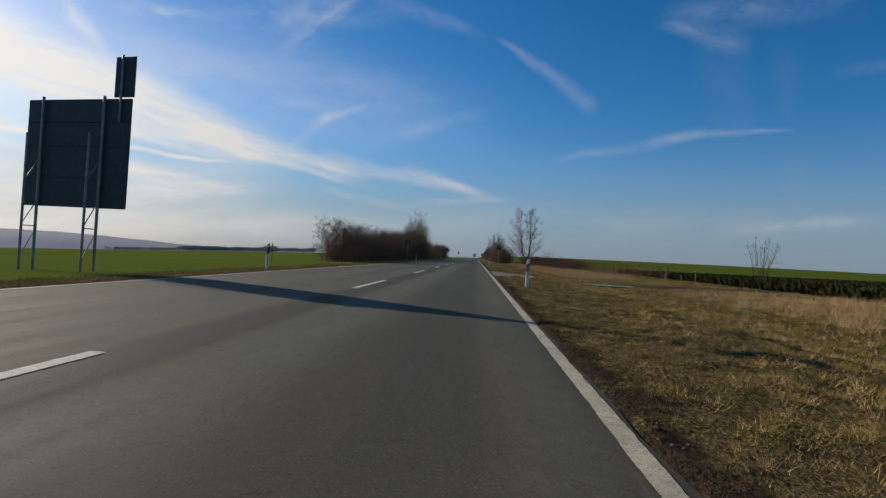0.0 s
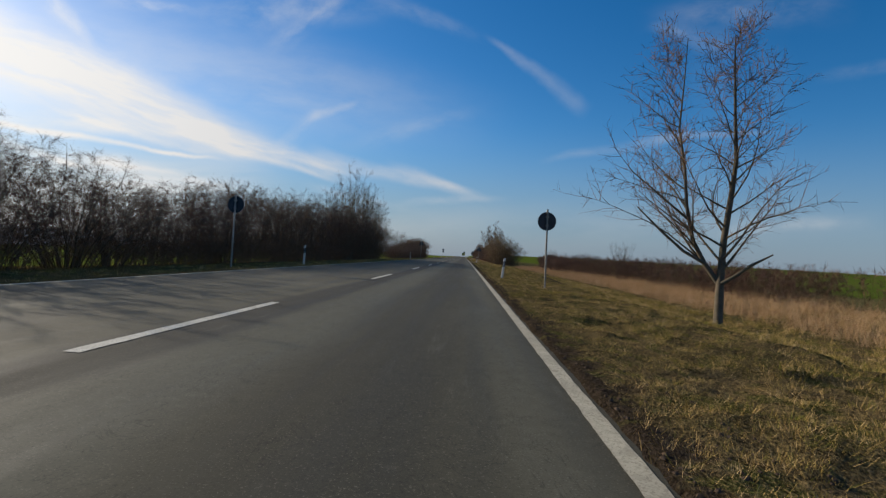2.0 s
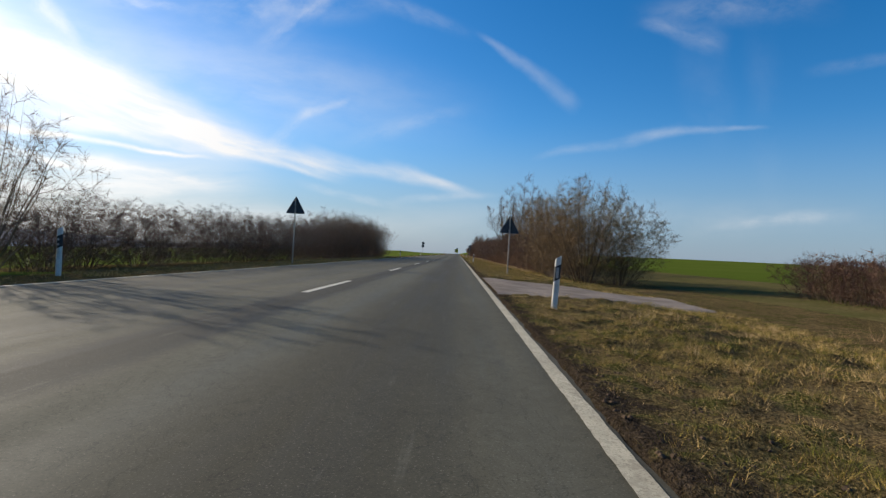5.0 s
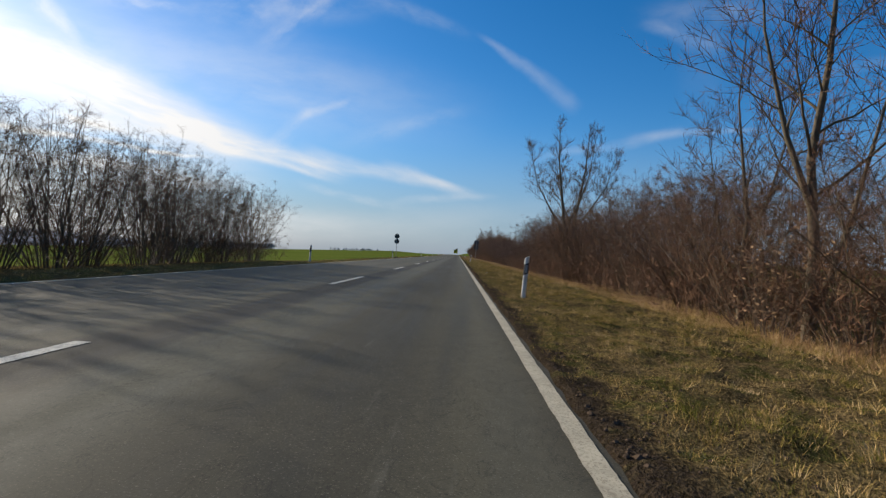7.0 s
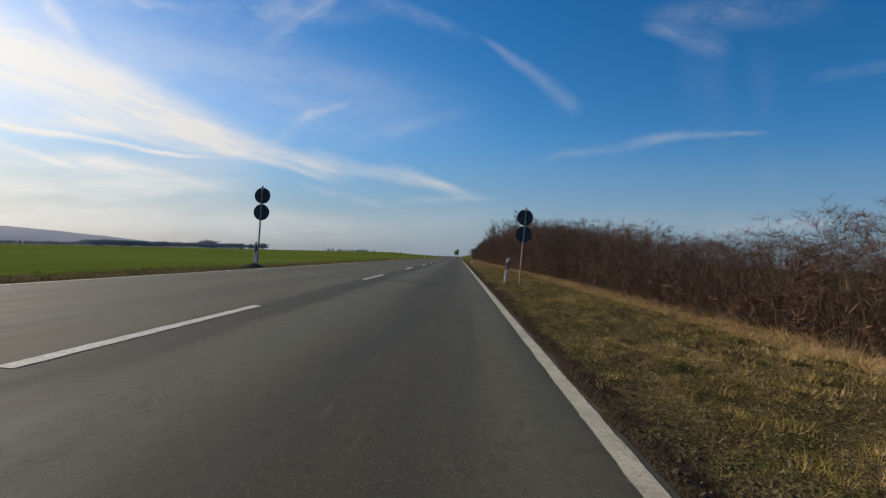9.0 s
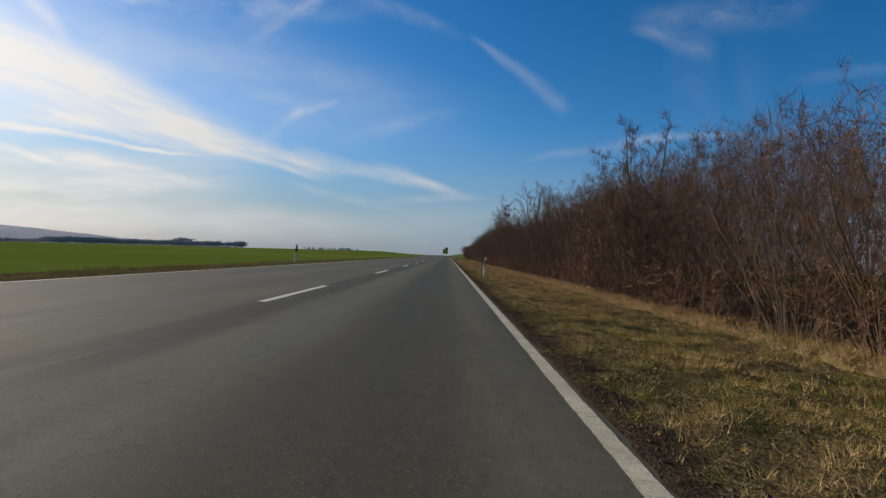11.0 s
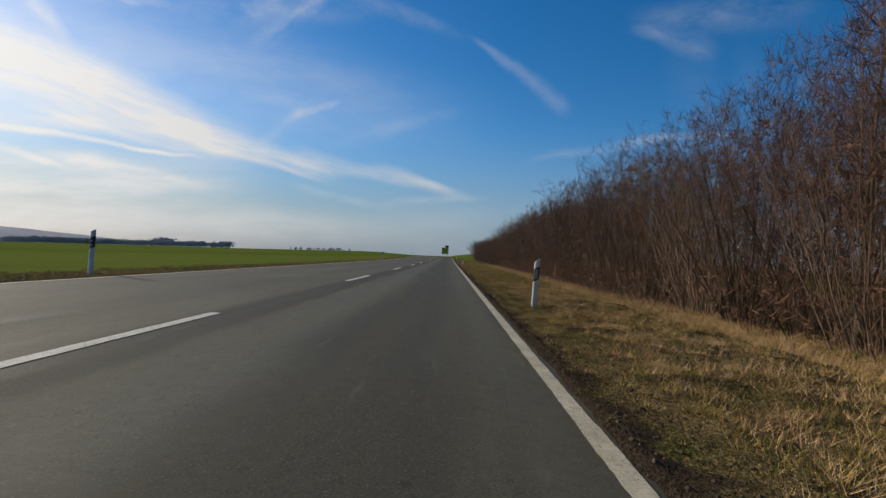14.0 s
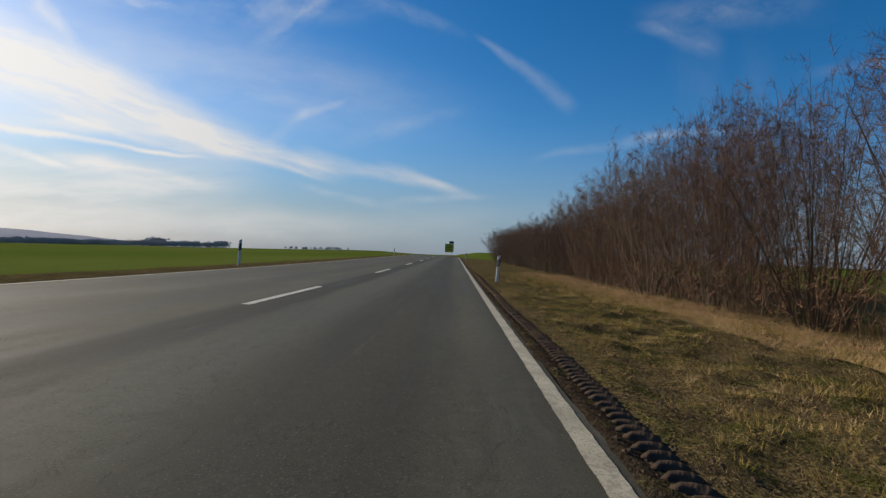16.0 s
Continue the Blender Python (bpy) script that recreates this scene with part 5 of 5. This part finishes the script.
def turf():
    """Tussocky surface of the verge beside the carriageway."""
    xs = np.concatenate([[3.625, 3.655], np.arange(3.70, 4.4, 0.055), np.arange(4.4, 7.2, 0.095), [7.3, 7.45]])
    ys = np.arange(-3.0, 364, 0.10)
    gx, gy = np.meshgrid(xs, ys)
    fx = gx + 0.018 * np.sin(gy * 3.1) * np.cos(gy * 1.3) + 0.03 * (clumps(gx * 0, gy, 0.35, 4) - 0.5)
    gx = np.where(gx < 3.74, fx, gx)
    base = np.array([ground_z(3.8, y) for y in ys])[:, None] - 0.035 * np.clip(gx - 3.8, 0, 4.3)
    steep = 0.10 * np.clip((gx - 6.62) / 2.5, 0, 1) ** 2 * (3 - 2 * np.clip((gx - 6.62) / 2.5, 0, 1))
    z = base - steep + mound(gx, gy)
    z[:, 0] -= 0.09
    z[:, 1] -= 0.030
    z[:, -1] -= 0.25
    # level with the trodden track mouths
    z -= 0.16 * ((gy > 19.3) & (gy < 39.0) & (gx < np.interp(gy, *APRON) - 0.22)) + 0.16 * ((gy > 24.2 + 0.71 * (gx - 3.7)) & (gy < 32.5 - 1.16 * (gx - 3.7)) & (gx < 6.3)) + 0.16 * ((gy > 119.6 + 0.34 * (gx - 3.7)) & (gy < 128.2 - 0.47 * (gx - 3.7)))
    n, m = gx.shape
    k = (np.arange(n - 1)[:, None] * m + np.arange(m - 1)[None]).ravel()
    me = bpy.data.meshes.new("verge_turf")
    me.from_pydata(np.stack([gx, gy, z], -1).reshape(-1, 3).tolist(), [], np.stack([k, k + 1, k + m + 1, k + m], -1).tolist())
    me.materials.append(VERGE)
    me.polygons.foreach_set("use_smooth", [True] * len(me.polygons))
    me.update()
    return tagged(new("verge_turf", me), "uneven tussocky turf of the road verge", "verge", kind="structure")


turf()
grass("verge_grass", GRASS, 3.75, 5.5, -4, 364, 118, 22, (0.030, 0.080), (0.0008, 0.0017), 1, "short tufted winter grass on the verge", off_track, 1.3, 0.060)
grass("verge_grass", GRASS, 5.5, 9.6, -4, 380, 44, 17, (0.040, 0.105), (0.0014, 0.0030), 2, "tufted yellowish winter grass on the verge", off_track, 1.3, 0.08)
grass("grass_tussocks", GRASS, 4.25, 9.4, -4, 372, 4.0, 52, (0.055, 0.115), (0.0011, 0.0024), 14, "taller tussocks of pale winter grass on the verge", off_track, 1.4, 0.075)
grass("far_verge_grass", GRASS, -6.6, -4.40, -6, 330, 14, 12, (0.03, 0.09), (0.0030, 0.0060), 3, "rough grass between the road and the field", size=0.08)
grass("dry_grass", STRAW, 6.9, 10.2, 147, 385, 24, 17, (0.09, 0.27), (0.0014, 0.0030), 4, "matted straw-coloured dry grass at the hedge foot", None, 2.2, 0.12)
grass("dry_grass", STRAW, 4.35, 8.2, 252, 328, 30, 18, (0.05, 0.13), (0.0014, 0.0030), 7, "short straw-coloured grass on the verge", off_track, 1.7, 0.07)
grass("dry_grass", STRAW, 10.0, 15.0, 38, 118, 18, 20, (0.18, 0.58), (0.0016, 0.0034), 5, "tall straw-coloured dry grass before the scrub", off_track, 1.3, 0.11)
grass("dry_grass", STRAW, 11.5, 19.5, 8, 21, 10, 20, (0.14, 0.42), (0.0020, 0.0042), 15, "tall reddish dry grass along the field edge", off_track, 1.3, 0.12)
grass("rough_grass", GRASS, 9.4, 20.0, -6, 60, 12, 16, (0.06, 0.18), (0.0022, 0.0050), 6, "rough tussocky grassland beside the track", off_track, size=0.11)


def crop(x0, x1, y0, y1, n, seed):
    """Leafy clumps of a dark winter crop, all in one mesh."""
    rg = np.random.default_rng(seed)
    x, y = x0 + (x1 - x0) * rg.random(n) ** 1.8, rg.uniform(y0, y1, n)
    z = np.array([ground_z(a, b) for a, b in zip(x, y)])
    leaves = 7
    x, y, z = (np.repeat(q, leaves) for q in (x, y, z))
    m = len(x)
    a, h, r = rg.uniform(0, 6.283, m), rg.uniform(0.22, 0.62, m), rg.uniform(0.10, 0.34, m)
    w = rg.uniform(0.05, 0.13, m)
    cx, cy = np.cos(a), np.sin(a)
    v = np.empty((m, 4, 3))
    v[:, 0] = np.c_[x, y, z - 0.02]
    v[:, 1] = np.c_[x + cx * r * 0.6 - cy * w, y + cy * r * 0.6 + cx * w, z + h * 0.62]
    v[:, 2] = np.c_[x + cx * r, y + cy * r, z + h]
    v[:, 3] = np.c_[x + cx * r * 0.6 + cy * w, y + cy * r * 0.6 - cx * w, z + h * 0.55]
    me = bpy.data.meshes.new("dark_crop")
    me.from_pydata(v.reshape(-1, 3).tolist(), [], np.arange(4 * m).reshape(-1, 4).tolist())
    me.materials.append(DARK_CROP)
    me.update()
    return tagged(new("dark_crop", me), "dark green leafy winter crop beyond the old fence", "crop", kind="stuff")


crop(20.5, 52.0, 14, 64, 9000, 12)

# ---- clods of earth along the carriageway, dry stalks and litter ----
def clods(name, x0, x1, y0, y1, n, sizes, seed, label):
    """Crumbled lumps of soil, all in one mesh."""
    rg = np.random.default_rng(seed)
    base = np.array([(1, 0, -0.3), (0.3, 0.9, -0.3), (-0.8, 0.6, -0.3), (-0.8, -0.6, -0.3), (0.3, -0.9, -0.3), (0.5, 0.2, 0.55), (-0.3, 0.4, 0.65), (-0.2, -0.5, 0.5)])
    faces = [(0, 1, 5), (1, 6, 5), (1, 2, 6), (2, 3, 6), (3, 7, 6), (3, 4, 7), (4, 5, 7), (4, 0, 5), (5, 6, 7)]
    x = x0 + (x1 - x0) * rg.random(n) ** 1.5
    y = rg.uniform(y0, y1, n)
    clear = ~(((y > 19.5) & (y < 38.8)) | ((y > 118.6) & (y < 129)))
    x, y, n = x[clear], y[clear], int(clear.sum())
    s = rg.uniform(*sizes, n) * rg.uniform(0.5, 1.0, n)
    a = rg.uniform(0, 6.28, n)
    v = base[None] * (1 + rg.uniform(-0.3, 0.3, (n, 8, 1))) * s[:, None, None]
    w = np.empty_like(v)
    w[..., 0] = v[..., 0] * np.cos(a)[:, None] - v[..., 1] * np.sin(a)[:, None] + x[:, None]
    w[..., 1] = v[..., 0] * np.sin(a)[:, None] + v[..., 1] * np.cos(a)[:, None] + y[:, None]
    w[..., 2] = v[..., 2] * 0.75 + (np.array([ground_z(p, q) for p, q in zip(x, y)]) + mound(x, y))[:, None] + 0.002
    me = bpy.data.meshes.new(name)
    me.from_pydata(w.reshape(-1, 3).tolist(), [], [tuple(i * 8 + k for k in f) for i in range(n) for f in faces])
    me.materials.append(MUD)
    me.update()
    return tagged(new(name, me), label, "soil", kind="stuff")


clods("soil_clods", 3.69, 4.50, -3, 362, 20000, (0.006, 0.024), 5, "dark crumbled earth along the edge of the asphalt")

for x, y, turn, ln in ((6.44, 70.5, 0.2, 0.55), (6.69, 69.7, -0.3, 0.5), (4.65, 67.7, 0.15, 0.28), (4.63, 68.14, 2.2, 0.2), (6.86, 69.35, 0.9, 0.35), (5.3, 176.2, 0.6, 0.4), (5.9, 262.0, 2.0, 0.4)):
    g = Geo()
    g.tube([Vector((-ln / 2, 0, 0.02)), Vector((0, 0.01, 0.028)), Vector((ln / 2, -0.01, 0.02))], [0.0055, 0.0060, 0.004], 6, True)
    ob = tagged(new("dry_stalk", g.data("dry_stalk", STALK, True)), "broken pale dry stalk lying in the verge grass", "stalk", "dry stalks on the verge")
    ob.location, ob.rotation_euler = (x, y, ground_z(x, y) + 0.05), (0, 0, turn)


def wrapper(x, y, mat, label, size=1.0):
    """A crumpled piece of litter."""
    rnd = random.Random(int(y))
    g = Geo()
    for j in range(6):
        for i in range(8):
            g.v.append(((i - 3.5) * 0.034, (j - 2.5) * 0.03, 0.05 + 0.03 * rnd.uniform(-1, 1)))
    for j in range(5):
        for i in range(7):
            g.f.append((j * 8 + i, j * 8 + i + 1, j * 8 + i + 9, j * 8 + i + 8))
    me = g.data("litter", mat, True)
    ob = tagged(new("litter", me), label, "litter")
    mod = ob.modifiers.new("thick", "SOLIDIFY")
    mod.thickness = 0.002
    ob.location, ob.rotation_euler = (x, y, ground_z(x, y) + 0.02 + 0.12 * size), (0.5 * size, -0.2 * size, rnd.uniform(-0.5, 0.5))
    ob.scale = (size, size * 0.6, size)


wrapper(9.4, 342.0, WHITE, "crumpled white paper in the dry grass")
wrapper(9.05, 339.8, RED, "crumpled red wrapper in the dry grass")
wrapper(4.31, 178.52, WHITE, "small scrap of pale paper on the verge grass", 0.5)

# heap of earth at the foot of a sign post
g = Geo()
for j in range(6):
    for i in range(14):
        a, r = 2 * math.pi * i / 14, 0.42 * (1 - j / 5) ** 0.8
        r *= 1 + 0.25 * noise.noise(Vector((math.cos(a) * 2, math.sin(a) * 2, j)))
        g.v.append((r * math.cos(a) * 1.3, r * math.sin(a), -0.04 + 0.24 * (j / 5) ** 0.8 + 0.02 * noise.noise(Vector((i, j, 0)))))
for j in range(5):
    for i in range(14):
        g.f.append((j * 14 + i, j * 14 + (i + 1) % 14, (j + 1) * 14 + (i + 1) % 14, (j + 1) * 14 + i))
heap = tagged(new("earth_mound", g.data("earth_mound", MUD, True)), "small mound of dark earth at the foot of a sign post", "mound")
heap.location = (-4.72, 217.0, ground_z(-4.72, 217.0) - 0.03)

# old nest in the crown of a hedge tree
nest = Geo()
rnd = random.Random(88)
for k in range(260):
    a, e = rnd.uniform(0, 6.283), rnd.uniform(-1.2, 0.25)
    c = Vector((0.22 * math.cos(a) * math.cos(e), 0.22 * math.sin(a) * math.cos(e), 0.20 * math.sin(e)))
    d = Vector((-math.sin(a) + rnd.uniform(-0.4, 0.4), math.cos(a) + rnd.uniform(-0.4, 0.4), rnd.uniform(-0.3, 0.3))).normalized() * rnd.uniform(0.10, 0.22)
    nest.spike(c - d, c + d, 0.012)
ob = tagged(new("bird_nest", nest.data("bird_nest", TWIG)), "dark round nest of sticks high in a bare tree", "nest")
ob.location = (9.6, 304.9, 6.30)
